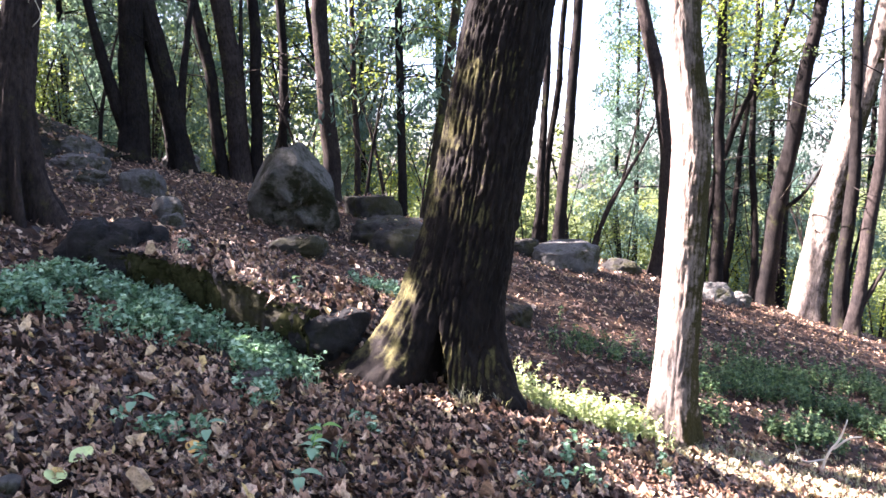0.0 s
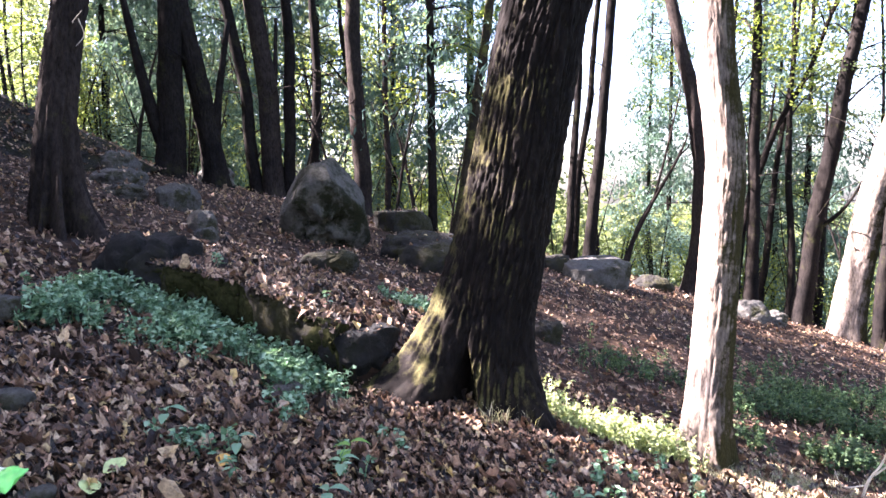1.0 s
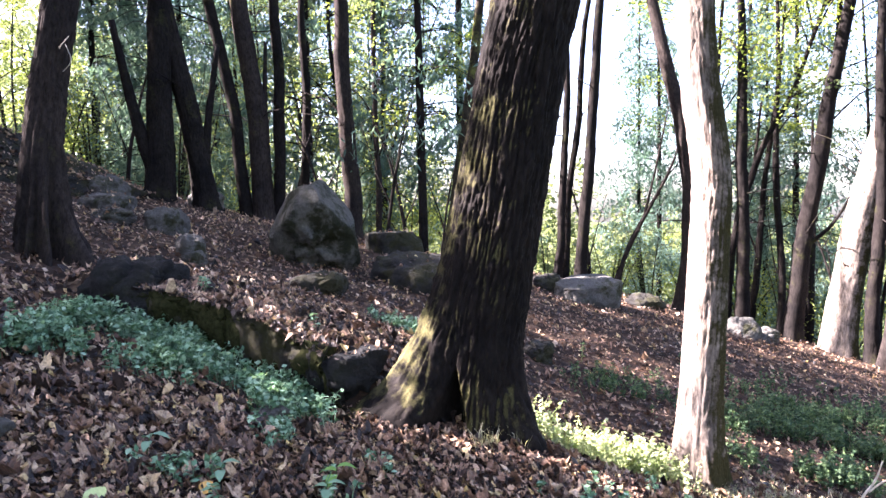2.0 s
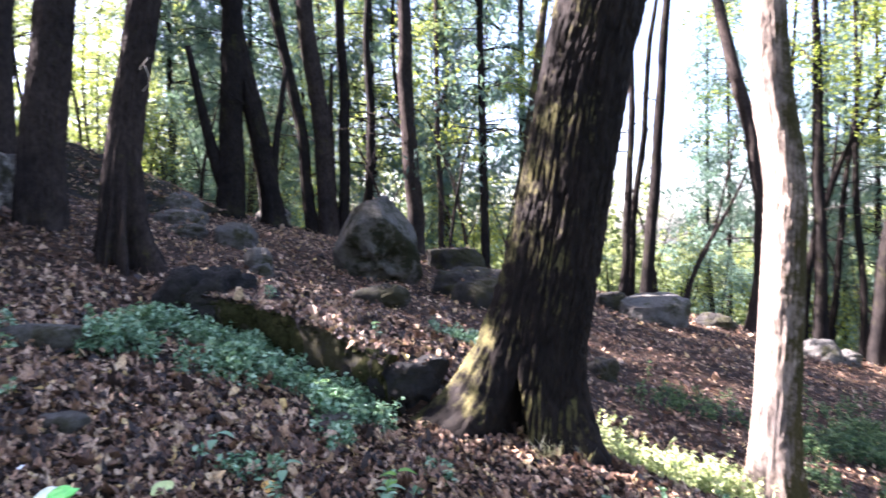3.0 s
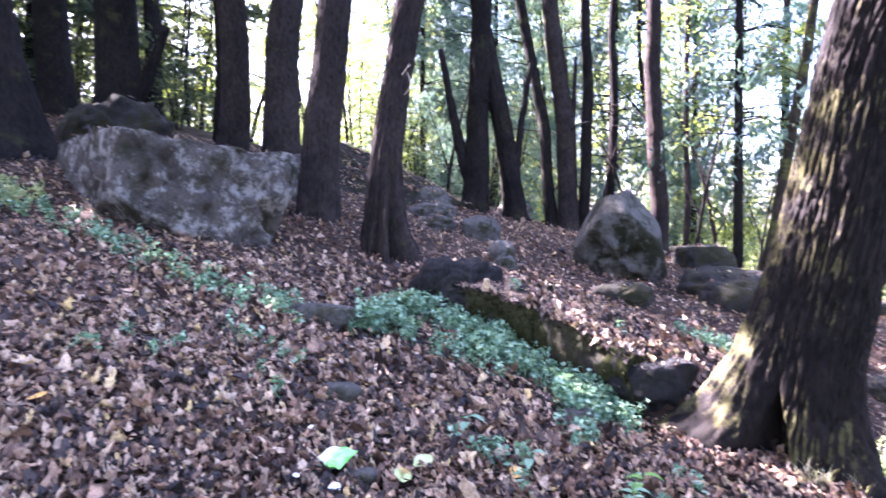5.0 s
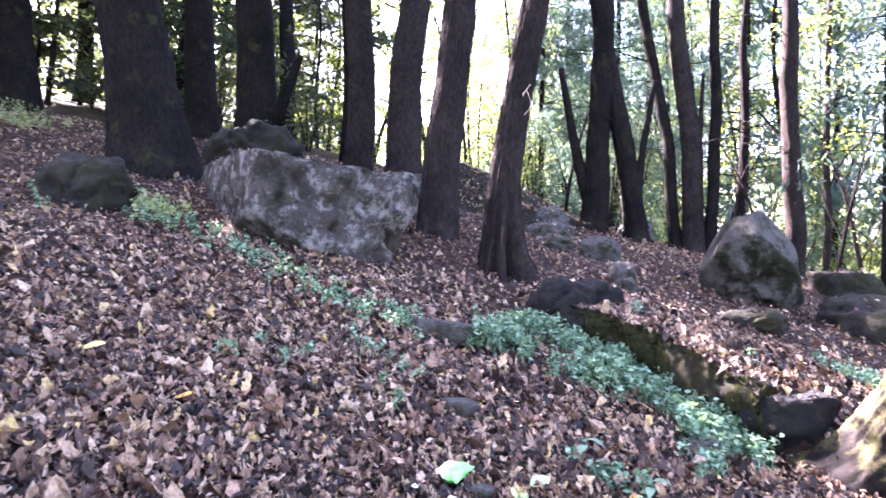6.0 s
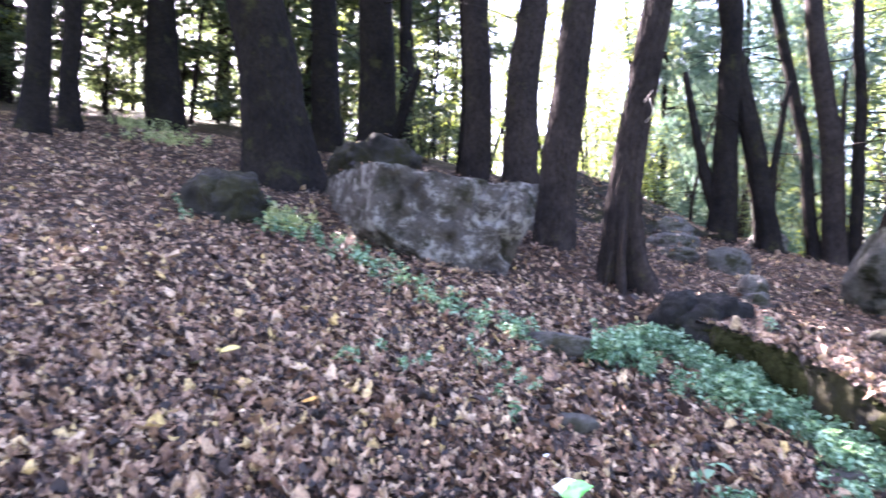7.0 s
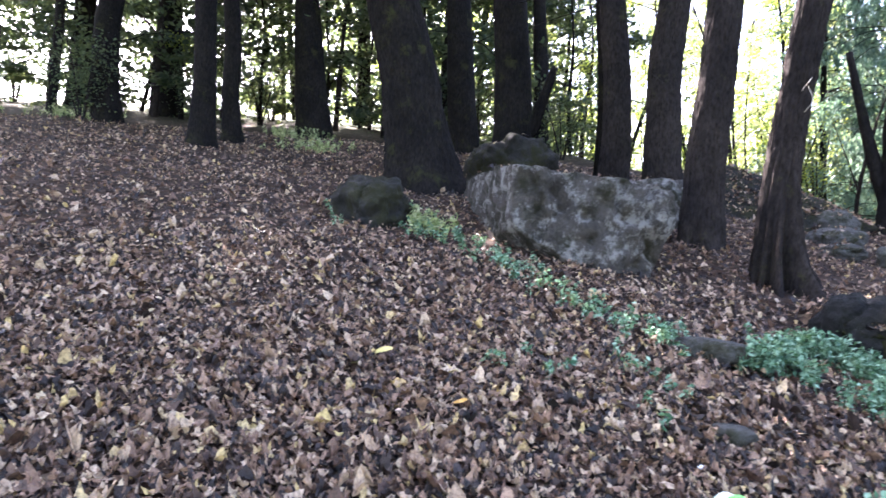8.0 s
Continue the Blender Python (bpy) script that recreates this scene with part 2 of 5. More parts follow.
FAR_LEAF = green_material("far_foliage", (0.07, 0.091, 0.042), (0.112, 0.133, 0.063), (0.175, 0.193, 0.098), 0.5, 0.75)
# Moss lies on the sunward flank, its lighter tone also painting the lit side.
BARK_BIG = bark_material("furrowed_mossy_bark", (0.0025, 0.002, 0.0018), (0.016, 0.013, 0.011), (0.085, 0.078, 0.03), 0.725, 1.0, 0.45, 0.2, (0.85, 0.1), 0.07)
# Pale tone stands for sun on the stem; dark moss also paints its shaded side.
BARK_SUNLIT = bark_material("sunlit_pale_bark", (0.04, 0.031, 0.025), (0.27, 0.23, 0.195), (0.042, 0.037, 0.015), 0.61, 1.0, 0.3, 0.24, moss_way=(0.95, -0.3, 0))
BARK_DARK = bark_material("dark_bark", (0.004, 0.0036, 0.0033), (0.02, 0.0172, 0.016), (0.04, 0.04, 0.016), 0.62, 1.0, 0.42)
BARK_BROWN = bark_material("brown_bark", (0.008, 0.0065, 0.006), (0.04, 0.033, 0.030), (0.06, 0.058, 0.024), 0.64, 1.0, 0.42)
BARK_MOSS = bark_material("green_mossy_bark", (0.012, 0.01, 0.008), (0.05, 0.042, 0.03), (0.12, 0.125, 0.035), 0.56)
STONE = stone_material("grey_boulder_stone", (0.06, 0.057, 0.052), (0.17, 0.16, 0.145), (0.045, 0.045, 0.018), 0.55, 0.72, (0.27, 0.25, 0.215))
STONE_MOSSY = stone_material("mossy_boulder_stone", (0.06, 0.056, 0.048), (0.165, 0.155, 0.13), (0.028, 0.03, 0.012), 0.50, 0.68, (0.29, 0.265, 0.21))
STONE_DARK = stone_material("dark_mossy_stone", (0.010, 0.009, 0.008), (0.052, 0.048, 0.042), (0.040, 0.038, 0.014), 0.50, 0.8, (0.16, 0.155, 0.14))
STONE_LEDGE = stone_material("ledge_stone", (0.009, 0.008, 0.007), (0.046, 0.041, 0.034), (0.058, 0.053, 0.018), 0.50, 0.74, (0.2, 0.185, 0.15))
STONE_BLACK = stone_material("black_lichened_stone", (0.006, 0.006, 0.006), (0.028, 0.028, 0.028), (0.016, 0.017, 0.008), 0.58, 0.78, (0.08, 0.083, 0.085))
STONE_PALE = stone_material("lichen_spotted_stone", (0.032, 0.027, 0.023), (0.14, 0.12, 0.10), (0.04, 0.038, 0.018), 0.56, 0.53, (0.29, 0.27, 0.24))


MOSS = plain_material("stone_moss", (0.021, 0.022, 0.009), 0.97, 0.03, 0.55, 45)
BLEACHED = plain_material("bleached_dead_wood", (0.5, 0.45, 0.38), 0.8, 0.2, 0.2, 25)


# ---------------------------------------------------------------- mesh helpers
def mesh_of(name, verts, faces, mat, smooth=True):
    me = bpy.data.meshes.new(name)
    verts = verts.tolist() if isinstance(verts, np.ndarray) else verts
    faces = faces.tolist() if isinstance(faces, np.ndarray) else faces
    me.from_pydata(verts, [], faces)
    if smooth:
        me.polygons.foreach_set("use_smooth", np.ones(len(me.polygons), bool))
    me.materials.append(mat)
    me.update()
    return me


def piece(name, verts, faces, mat, parent=None, label="", smooth=True):
    """One mesh object, under a thing when a parent is given."""
    ob = new(name, mesh_of(name, verts, faces, mat, smooth))
    ob.parent = parent
    if label:
        ob["label"] = label
    return ob


def spline(points, n):
    """n places along a smooth line through the points (Catmull-Rom)."""
    p = np.asarray(points, float)
    if len(p) == 2:
        return p[0] + (p[1] - p[0]) * np.linspace(0, 1, n)[:, None]
    q = np.vstack([2 * p[0] - p[1], p, 2 * p[-1] - p[-2]])
    t = np.linspace(0, len(p) - 1 - 1e-9, n)
    i = t.astype(int)
    f = (t - i)[:, None]
    a, b, c, d = q[i], q[i + 1], q[i + 2], q[i + 3]
    return 0.5 * (2 * b + (c - a) * f + (2 * a - 5 * b + 4 * c - d) * f**2 + (3 * b - a - 3 * c + d) * f**3)


def rounded_line(points, step):
    """Even steps along the points, with the bends eased."""
    p = np.asarray(points, float)
    run = np.r_[0, np.cumsum(np.linalg.norm(np.diff(p, axis=0), axis=1))]
    t = np.linspace(0, run[-1], max(12, int(run[-1] / step)))
    q = np.stack([np.interp(t, run, p[:, k]) for k in range(3)], -1)
    half = max(1, int(0.3 / step))
    for _ in range(2):
        pad = np.vstack([2 * q[0] - q[half:0:-1], q, 2 * q[-1] - q[-2 : -half - 2 : -1]])
        total = np.cumsum(np.vstack([np.zeros((1, 3)), pad]), axis=0)
        q = (total[2 * half + 1 :] - total[: -2 * half - 1]) / (2 * half + 1)
    return q


def tube(line, radii, seg, rough=0.0, freq=9.0, seed=0, flare=None, stretch=0.09, hollow=None):
    """A tapered limb round a line of rings; flare: (height, roots) of the root spread; a root: (bearing, reach, width), 0 towards -y, 90 towards +x."""
    line = np.asarray(line, float)
    tang = np.gradient(line, axis=0)
    tang /= np.linalg.norm(tang, axis=1)[:, None]
    ref = np.where(np.abs(tang[:, 2:3]) > 0.9, np.array([[1.0, 0, 0]]), np.array([[0, 0, 1.0]]))
    ref = ref[len(ref) // 2][None, :]
    side = np.cross(ref, tang)
    side /= np.linalg.norm(side, axis=1)[:, None]
    other = np.cross(tang, side)
    ang = np.linspace(0, 2 * math.pi, seg, endpoint=False)
    ca, sa = np.cos(ang), np.sin(ang)
    r = np.repeat(np.asarray(radii, float)[:, None], seg, 1)
    run = np.r_[0, np.cumsum(np.linalg.norm(np.diff(line, axis=0), axis=1))]
    if flare:
        height, roots = flare
        for way, amount, wide in roots:
            off = np.abs((np.degrees(ang) - way + 180) % 360 - 180)
            r = r + amount * np.exp(-((run / height) ** 1.2))[:, None] * np.exp(-((off / wide) ** 2))[None, :]
    if rough:
        base = float(np.mean(radii[: max(2, len(radii) // 3)]))
        p = np.stack([np.repeat(ca[None] * freq, len(line), 0), np.repeat(sa[None] * freq, len(line), 0), np.repeat(run[:, None] * freq * stretch / max(base, 0.02), seg, 1)], -1).reshape(-1, 3)
        p[:, :2] += 0.5 * np.stack([value_noise(p * 0.5 + 3, seed + 11), value_noise(p * 0.5 + 8, seed + 12)], -1)
        rid = 2.2 * np.sqrt(np.minimum(1, 3.2 * np.abs(value_noise(p, seed)))) - 1.4 + 0.35 * value_noise(p * np.array((2.3, 2.3, 4)) + 5, seed + 3)
        # plates broken across, with a fine crumble
        rid = rid + 0.55 * np.minimum(0.6, 2.5 * np.abs(value_noise(p * np.array((0.9, 0.9, 1.7)) + 9, seed + 5))) + 0.3 * value_noise(p * np.array((3.1, 3.1, 14)) + 2, seed + 6)
        if seg >= 56:
            # thick stems: lozenge plates between branching cracks, crumbling at their edges
            q = p * np.array((0.5, 0.5, 0.0)) + np.array((0, 0, 1.0)) * (np.repeat(run, seg) * 4.2)[:, None]
            q = q + 0.45 * np.stack([layered(q * 0.7 + 3 * k, seed + 20 + k, 2) for k in range(3)], -1)
            long, short = plates(q * np.array((1, 1, 0.55)), seed + 30), plates(q * np.array((1.5, 1.5, 2.6)) + 4, seed + 31)
            rid = 1.7 * np.sqrt(long) + 0.7 * np.sqrt(short) - 1.6 + 0.4 * value_noise(p * np.array((1.3, 1.3, 7)), seed + 33) + 0.3 * value_noise(p * np.array((2.4, 2.4, 22)) + 2, seed + 6) + 0.7 * value_noise(q * np.array((0.45, 0.45, 0.3)) + 7, seed + 8)
        low = value_noise(p * np.array([0.15, 0.15, 0.3]), seed + 7)
        r = r + (rough * rid + 0.9 * rough * low).reshape(r.shape) * np.minimum(1, r / base)
    if hollow:
        # a pointed hole between two roots: bearing, half width in degrees at the ground, height, depth
        way, half, high, deep = hollow
        off = np.abs((np.degrees(ang) - way + 180) % 360 - 180)[None, :]
        room = half * np.clip(1 - (run / high) ** 1.3, 0, 1)[:, None]
        r = r - deep * np.clip((room - off) / 6, 0, 1) * np.minimum(1, room / half + 0.35)
    v = line[:, None, :] + r[..., None] * (ca[None, :, None] * side[:, None, :] + sa[None, :, None] * other[:, None, :])
    k = np.arange(seg)
    rows = np.arange(len(line) - 1)[:, None] * seg
    f = np.stack([rows + k, rows + (k + 1) % seg, rows + seg + (k + 1) % seg, rows + seg + k], -1).reshape(-1, 4).tolist()
    f.append(list(range(seg))[::-1])
    f.append([(len(line) - 1) * seg + int(i) for i in k])
    return v.reshape(-1, 3), f


def joined(pairs):
    verts, faces, n = [], [], 0
    for v, f in pairs:
        verts.append(np.asarray(v))
        faces += [[i + n for i in q] for q in (f.tolist() if isinstance(f, np.ndarray) else f)]
        n += len(v)
    return np.vstack(verts), faces


def leaf_cards(rng, centres, length, width, droop=0.0, fold=0.25, up=None):
    """Folded leaves, two triangles each, at the centres. up: how much they lie flat."""
    n = len(centres)
    d = rng.normal(size=(n, 3))
    d[:, 2] = d[:, 2] * (0.6 if up is None else 1 - up) - droop
    d /= np.linalg.norm(d, axis=1)[:, None]
    q = rng.normal(size=(n, 3))
    if up is not None:
        q = q * (1 - up) + np.array([0, 0, 1.0]) * up * 2
    s = np.cross(d, q)
    s /= np.linalg.norm(s, axis=1)[:, None] + 1e-9
    nrm = np.cross(s, d)
    ln = (length * rng.uniform(0.6, 1.25, n)).reshape(-1, 1)
    wd = (width * rng.uniform(0.7, 1.2, n)).reshape(-1, 1)
    c = np.asarray(centres)
    v = np.stack([c - d * ln * 0.5, c + s * wd * 0.5 + nrm * wd * fold, c + d * ln * 0.5, c - s * wd * 0.5 + nrm * wd * fold], 1)
    i = np.arange(n)[:, None] * 4
    f = np.concatenate([i + np.array([[0, 1, 2]]), i + np.array([[0, 2, 3]])])
    return v.reshape(-1, 3), f


# ---------------------------------------------------------------- ground
def build_ground():
    seg = 240
    radii = np.r_[0.25 * 1.04 ** np.arange(0, 212)]
    ang = np.linspace(0, 2 * math.pi, seg, endpoint=False)
    x = (radii[:, None] * np.cos(ang)).ravel()
    y = (radii[:, None] * np.sin(ang)).ravel()
    v = np.stack([x, y, land(x, y)], -1)
    v = np.vstack([v, [[0, 0, land_z(0, 0)]]])
    k = np.arange(seg)
    rows = np.arange(len(radii) - 1)[:, None] * seg
    f = np.stack([rows + k, rows + seg + k, rows + seg + (k + 1) % seg, rows + (k + 1) % seg], -1).reshape(-1, 4).tolist()
    f += [[len(v) - 1, int(i), int((i + 1) % seg)] for i in k]
    tagged(piece("ground", v, f, SOIL), "brown forest soil under leaf litter, sloping up a hillside", "ground", kind="structure")


build_ground()

# ---------------------------------------------------------------- stones
def stone_shape(size, seed, cuts=(), detail=5, rough=0.16, fine=0.026, power=2.6, lean=(0, 0), peak=0.0, broken=None):
    """A weathered block: a rounded box with flats cut off it. cuts: (direction, distance in half sizes)."""
    bm = bmesh.new()
    bmesh.ops.create_icosphere(bm, subdivisions=detail, radius=1.0)
    p = np.array([v.co[:] for v in bm.verts])
    faces = [[v.index for v in f.verts] for f in bm.faces]
    bm.free()
    p /= (np.abs(p) ** power).sum(1)[:, None] ** (1 / power)
    p *= 1 + rough * layered(p * 1.6 + seed * 3.1, seed, 3)[:, None]
    for way, dist in cuts:
        w = np.array(way, float)
        w /= np.linalg.norm(w)
        over = np.maximum(0, p @ w - dist)
        p = p - 0.92 * over[:, None] * w
    up = np.clip((p[:, 2] + 1) / 2, 0, 1)
    p[:, :2] *= (1 - peak * up**1.5)[:, None]
    p[:, 0] += lean[0] * up
    p[:, 1] += lean[1] * up
    p *= np.array(size) / 2
    n = p / (np.linalg.norm(p, axis=1)[:, None] + 1e-9)
    if broken:
        # a rough face below a lip: way, share of the half size, depth
        w = np.array(broken[0], float)
        over = p @ (w / np.linalg.norm(w)) / (min(size) / 2) - broken[1]
        face = np.clip((over + 0.12 * value_noise(p * 4 + seed, seed + 40)) * 5, 0, 1)
        p = p + n * (face * (-0.4 + 0.9 * layered(p * 2.6 + seed, seed + 41, 4)) * broken[2])[:, None]
    crack = np.abs(layered(p * 3.3 + seed, seed + 15, 2))
    p += n * (0.5 * fine * layered(p * 9 + seed, seed + 9, 4) + 0.7 * fine * (0.5 - np.abs(layered(p * 4 + 3 * seed, seed + 21, 2))) - 1.0 * fine * np.clip(1 - crack * 9, 0, 1))[:, None]
    return p, faces


def stone(name, x, y, size, turn, seed, mat, label, sink=0.3, **kw):
    v, f = stone_shape(size, seed, **kw)
    ob = piece(name, v, f, mat)
    ob.matrix_world = pose(x, y, land_z(x, y) + size[2] * (0.5 - sink), 0, 0, turn)
    return tagged(ob, label, "rock")


def build_stones():
    stone("boulder", -1.86, 8.48, (1.27, 1.15, 1.5), 8, 3, STONE_MOSSY, "large grey domed boulder with dark mossy lower face", sink=0.3, detail=5,
          cuts=(((-0.25, -1, -0.35), 0.72), ((0.72, -0.3, 0.68), 0.80), ((-0.85, -0.3, 0.55), 0.82), ((0.1, 0.8, 0.6), 0.80), ((1, 0, 0.1), 0.9), ((-0.7, -0.6, -0.75), 0.62), ((0.6, -0.6, -0.75), 0.62)), peak=0.22, lean=(-0.02, 0.05), rough=0.08, power=2.1, fine=0.022, broken=((0.05, -0.9, -0.42), 0.3, 0.3))
    stone("flat_rock", -1.5, 7.0, (0.6, 0.45, 0.34), 10, 11, STONE_DARK, "small grey rock sunk in leaf litter below the boulder", sink=0.4)
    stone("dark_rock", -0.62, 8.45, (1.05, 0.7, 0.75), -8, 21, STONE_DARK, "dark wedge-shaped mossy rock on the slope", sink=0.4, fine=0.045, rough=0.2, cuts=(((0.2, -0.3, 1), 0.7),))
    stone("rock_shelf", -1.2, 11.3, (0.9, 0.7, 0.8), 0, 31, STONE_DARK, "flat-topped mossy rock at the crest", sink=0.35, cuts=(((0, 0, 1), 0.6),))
    stone("pale_rock", 2.1, 11.6, (1.15, 0.9, 0.85), 12, 41, STONE, "broad grey rock with a flat worn top", sink=0.36, cuts=(((-0.1, -0.2, 1), 0.55),))
    stone("low_rock", 1.45, 11.9, (0.5, 0.4, 0.4), 0, 45, STONE_DARK, "low brown rock beside the broad grey one", sink=0.35)
    stone("low_rock", 3.3, 12.6, (0.75, 0.5, 0.4), 5, 51, STONE_DARK, "low dark flat rock on the crest", sink=0.45)
    stone("sunlit_rock", 4.85, 12.1, (0.65, 0.5, 0.5), -10, 61, STONE, "sunlit pale grey rock among leaf litter", sink=0.4)
    stone("low_rock", 5.4, 12.4, (0.6, 0.45, 0.35), 20, 63, STONE, "low grey rock beside the sunlit one", sink=0.4)
    stone("small_rock", 0.82, 7.5, (0.32, 0.28, 0.3), 30, 71, STONE_DARK, "small dark rock half buried in leaves", sink=0.35)
    stone("slope_rock", -3.6, 8.2, (0.5, 0.42, 0.46), 15, 81, STONE, "grey angular rock on the leafy slope", sink=0.35)
    stone("small_rock", -2.86, 7.1, (0.28, 0.26, 0.36), 40, 91, STONE, "small upright grey rock on the slope", sink=0.35)
    stone("small_rock", -2.72, 6.82, (0.26, 0.22, 0.2), 10, 93, STONE, "small grey rock in the leaves", sink=0.35)
    stone("crest_rock", -4.3, 11.3, (0.55, 0.45, 0.45), 0, 101, STONE, "rounded grey rock under the twin trunks", sink=0.35)
    stone("slab_rock", -4.15, 8.0, (0.5, 0.4, 0.2), -12, 111, STONE, "thin flat grey slab on the slope", sink=0.3)
    stone("slab_rock", -4.65, 8.8, (0.75, 0.5, 0.34), -18, 121, STONE, "flat grey slab stacked on the slope", sink=0.3)
    stone("slab_rock", -5.25, 9.8, (0.75, 0.6, 0.45), -20, 131, STONE, "weathered grey slab near the crest", sink=0.3)
    # the long wedge of rock that runs down from the hill behind the leaning trunk
    stone("ridge_rock", -6.1, 9.4, (2.9, 1.6, 1.9), 48, 141, STONE_DARK, "long dark rock ridge strewn with leaves, sloping down to the crest", sink=0.42, detail=5, cuts=(((0.55, -0.1, 0.83), 0.34), ((-0.1, -0.72, 0.7), 0.3)), rough=0.2, fine=0.05)
    # the great block
    stone("rock_block", -5.62, 4.8, (3.4, 1.8, 2.1), -28, 151, STONE_PALE, "huge pale lichen-spotted rock block with an undercut side", sink=0.57, detail=6,
          cuts=(((0.1, 0.12, 1), 0.62), ((1, -0.15, 0.1), 0.84), ((0.1, -1, 0.12), 0.8), ((0.38, -0.5, -0.78), 0.54), ((0.2, 0.8, -0.57), 0.8)), rough=0.15, power=3.4, fine=0.075)
    stone("hill_rock", -6.1, 7.0, (1.2, 0.9, 0.9), 10, 155, STONE_PALE, "pale rock behind the huge block", sink=0.3, cuts=(((0, 0, 1), 0.7),))
    stone("round_rock", -6.35, 3.02, (0.74, 0.62, 0.62), 10, 161, STONE_DARK, "dark rounded rock on the hillside", sink=0.33, fine=0.045, rough=0.2, power=3)
    stone("hill_rock", -8.6, 6.6, (2.0, 1.3, 1.2), -30, 171, STONE_DARK, "dark rock mass under the hillside trees", sink=0.48, rough=0.24, fine=0.07, power=3.2)
    stone("flat_stone", -2.62, 3.46, (0.44, 0.28, 0.15), 14, 191, STONE, "flat bluish grey stone lying in the leaves", sink=0.25, detail=3)
    stone("flat_stone", -1.02, 3.62, (0.2, 0.16, 0.1), 30, 195, STONE, "small grey stone in the leaves", sink=0.3, detail=3)
    stone("flat_stone", -1.45, 2.12, (0.14, 0.12, 0.08), 20, 199, STONE, "small grey stone among dry leaves", sink=0.25, detail=3)
    stone("flat_stone", -1.9, 2.62, (0.2, 0.13, 0.08), 10, 197, STONE, "small flat grey stone in the leaves", sink=0.3, detail=3)


def build_ledge():
    """The long kerb-like rock that holds the terrace."""
    L = LEDGE_LEN
    nu, nv = 200, 84
    u = np.linspace(0, 1, nu)
    prof = np.linspace(0, 2 * math.pi, nv, endpoint=False)
    uu, pp = np.meshgrid(u, prof, indexing="ij")
    w = 0.2 - 0.03 * uu
    hgt = 0.62 + 0.03 * np.cos(uu * 9)
    end = np.minimum(1, np.minimum(uu, 1 - uu) / 0.035 + 0.25) ** 0.5
    e = 0.2
    cy = np.sign(np.cos(pp)) * np.abs(np.cos(pp)) ** e * w / 2 * end
    cz = np.sign(np.sin(pp)) * np.abs(np.sin(pp)) ** e * hgt / 2 * end
    ctr = LEDGE_A[None, None, :] + LEDGE_DIR * (0.5 + uu * (L - 0.55))[..., None] + LEDGE_BACK * (-0.06 + 0.02 * np.sin(uu * 5))[..., None]
    run = 0.5 + u * (L - 0.55)
    top = land(LEDGE_A[0] + LEDGE_DIR[0] * run + LEDGE_BACK[0] * 0.12, LEDGE_A[1] + LEDGE_DIR[1] * run + LEDGE_BACK[1] * 0.12)
    lean = 0.2 + 0.08 * np.sin(uu * 7)
    y = cy - np.clip(cz, -1, 1) * lean
    p = np.empty((nu, nv, 3))
    p[..., :2] = ctr + LEDGE_BACK * y[..., None]
    p[..., 2] = top[:, None] - hgt / 2 + cz - 0.03 - 0.05 * ramp(uu, 0.85, 1.0) * (cy < 0)
    q = p.reshape(-1, 3)
    q = q + 0.02 * np.stack([layered(q * 3.0 + k * 9, 30 + k, 3) for k in range(3)], -1) + 0.03 * np.stack([layered(q * 10 + k * 5, 60 + k, 4) for k in range(3)], -1)
    k = np.arange(nv)
    rows = np.arange(nu - 1)[:, None] * nv
    f = np.stack([rows + k, rows + nv + k, rows + nv + (k + 1) % nv, rows + (k + 1) % nv], -1).reshape(-1, 4).tolist()
    f += [list(range(nv)), [(nu - 1) * nv + i for i in range(nv)][::-1]]
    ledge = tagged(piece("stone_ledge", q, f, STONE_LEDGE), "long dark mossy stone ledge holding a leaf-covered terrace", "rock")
    # cushions of moss that swell out of the stone here and there
    g = q.reshape(nu, nv, 3)
    out = np.cross(np.gradient(g, axis=0), np.roll(g, -1, 1) - np.roll(g, 1, 1)).reshape(-1, 3)
    out /= np.linalg.norm(out, axis=1)[:, None] + 1e-9
    middle = np.repeat(g.mean(1), nv, 0)
    out *= np.sign(np.sum(out * (q - middle), axis=1))[:, None]
    thick = 0.03 * np.clip(1.6 * layered(q * 4.5 + 2, 77, 3) - 0.1, -1, 0.7) + 0.005 * layered(q * 40, 80, 2)
    piece("moss_cushion", q + out * thick[:, None], f, MOSS, ledge, "dull green moss swelling from the stone")
    x, y = LEDGE_A + LEDGE_DIR * (LEDGE_LEN - 0.06) - LEDGE_BACK * 0.04
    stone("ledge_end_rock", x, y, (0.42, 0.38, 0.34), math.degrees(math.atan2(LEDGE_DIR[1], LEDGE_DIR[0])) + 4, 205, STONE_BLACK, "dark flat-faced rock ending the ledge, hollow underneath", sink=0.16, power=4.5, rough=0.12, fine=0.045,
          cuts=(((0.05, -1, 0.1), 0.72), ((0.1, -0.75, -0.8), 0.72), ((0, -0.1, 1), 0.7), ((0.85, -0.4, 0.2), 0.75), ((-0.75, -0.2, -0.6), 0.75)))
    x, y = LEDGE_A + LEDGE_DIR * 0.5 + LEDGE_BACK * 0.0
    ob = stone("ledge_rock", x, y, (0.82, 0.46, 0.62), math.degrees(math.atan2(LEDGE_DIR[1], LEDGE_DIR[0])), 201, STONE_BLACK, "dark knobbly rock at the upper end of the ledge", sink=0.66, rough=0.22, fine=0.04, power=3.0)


build_stones()
build_ledge()


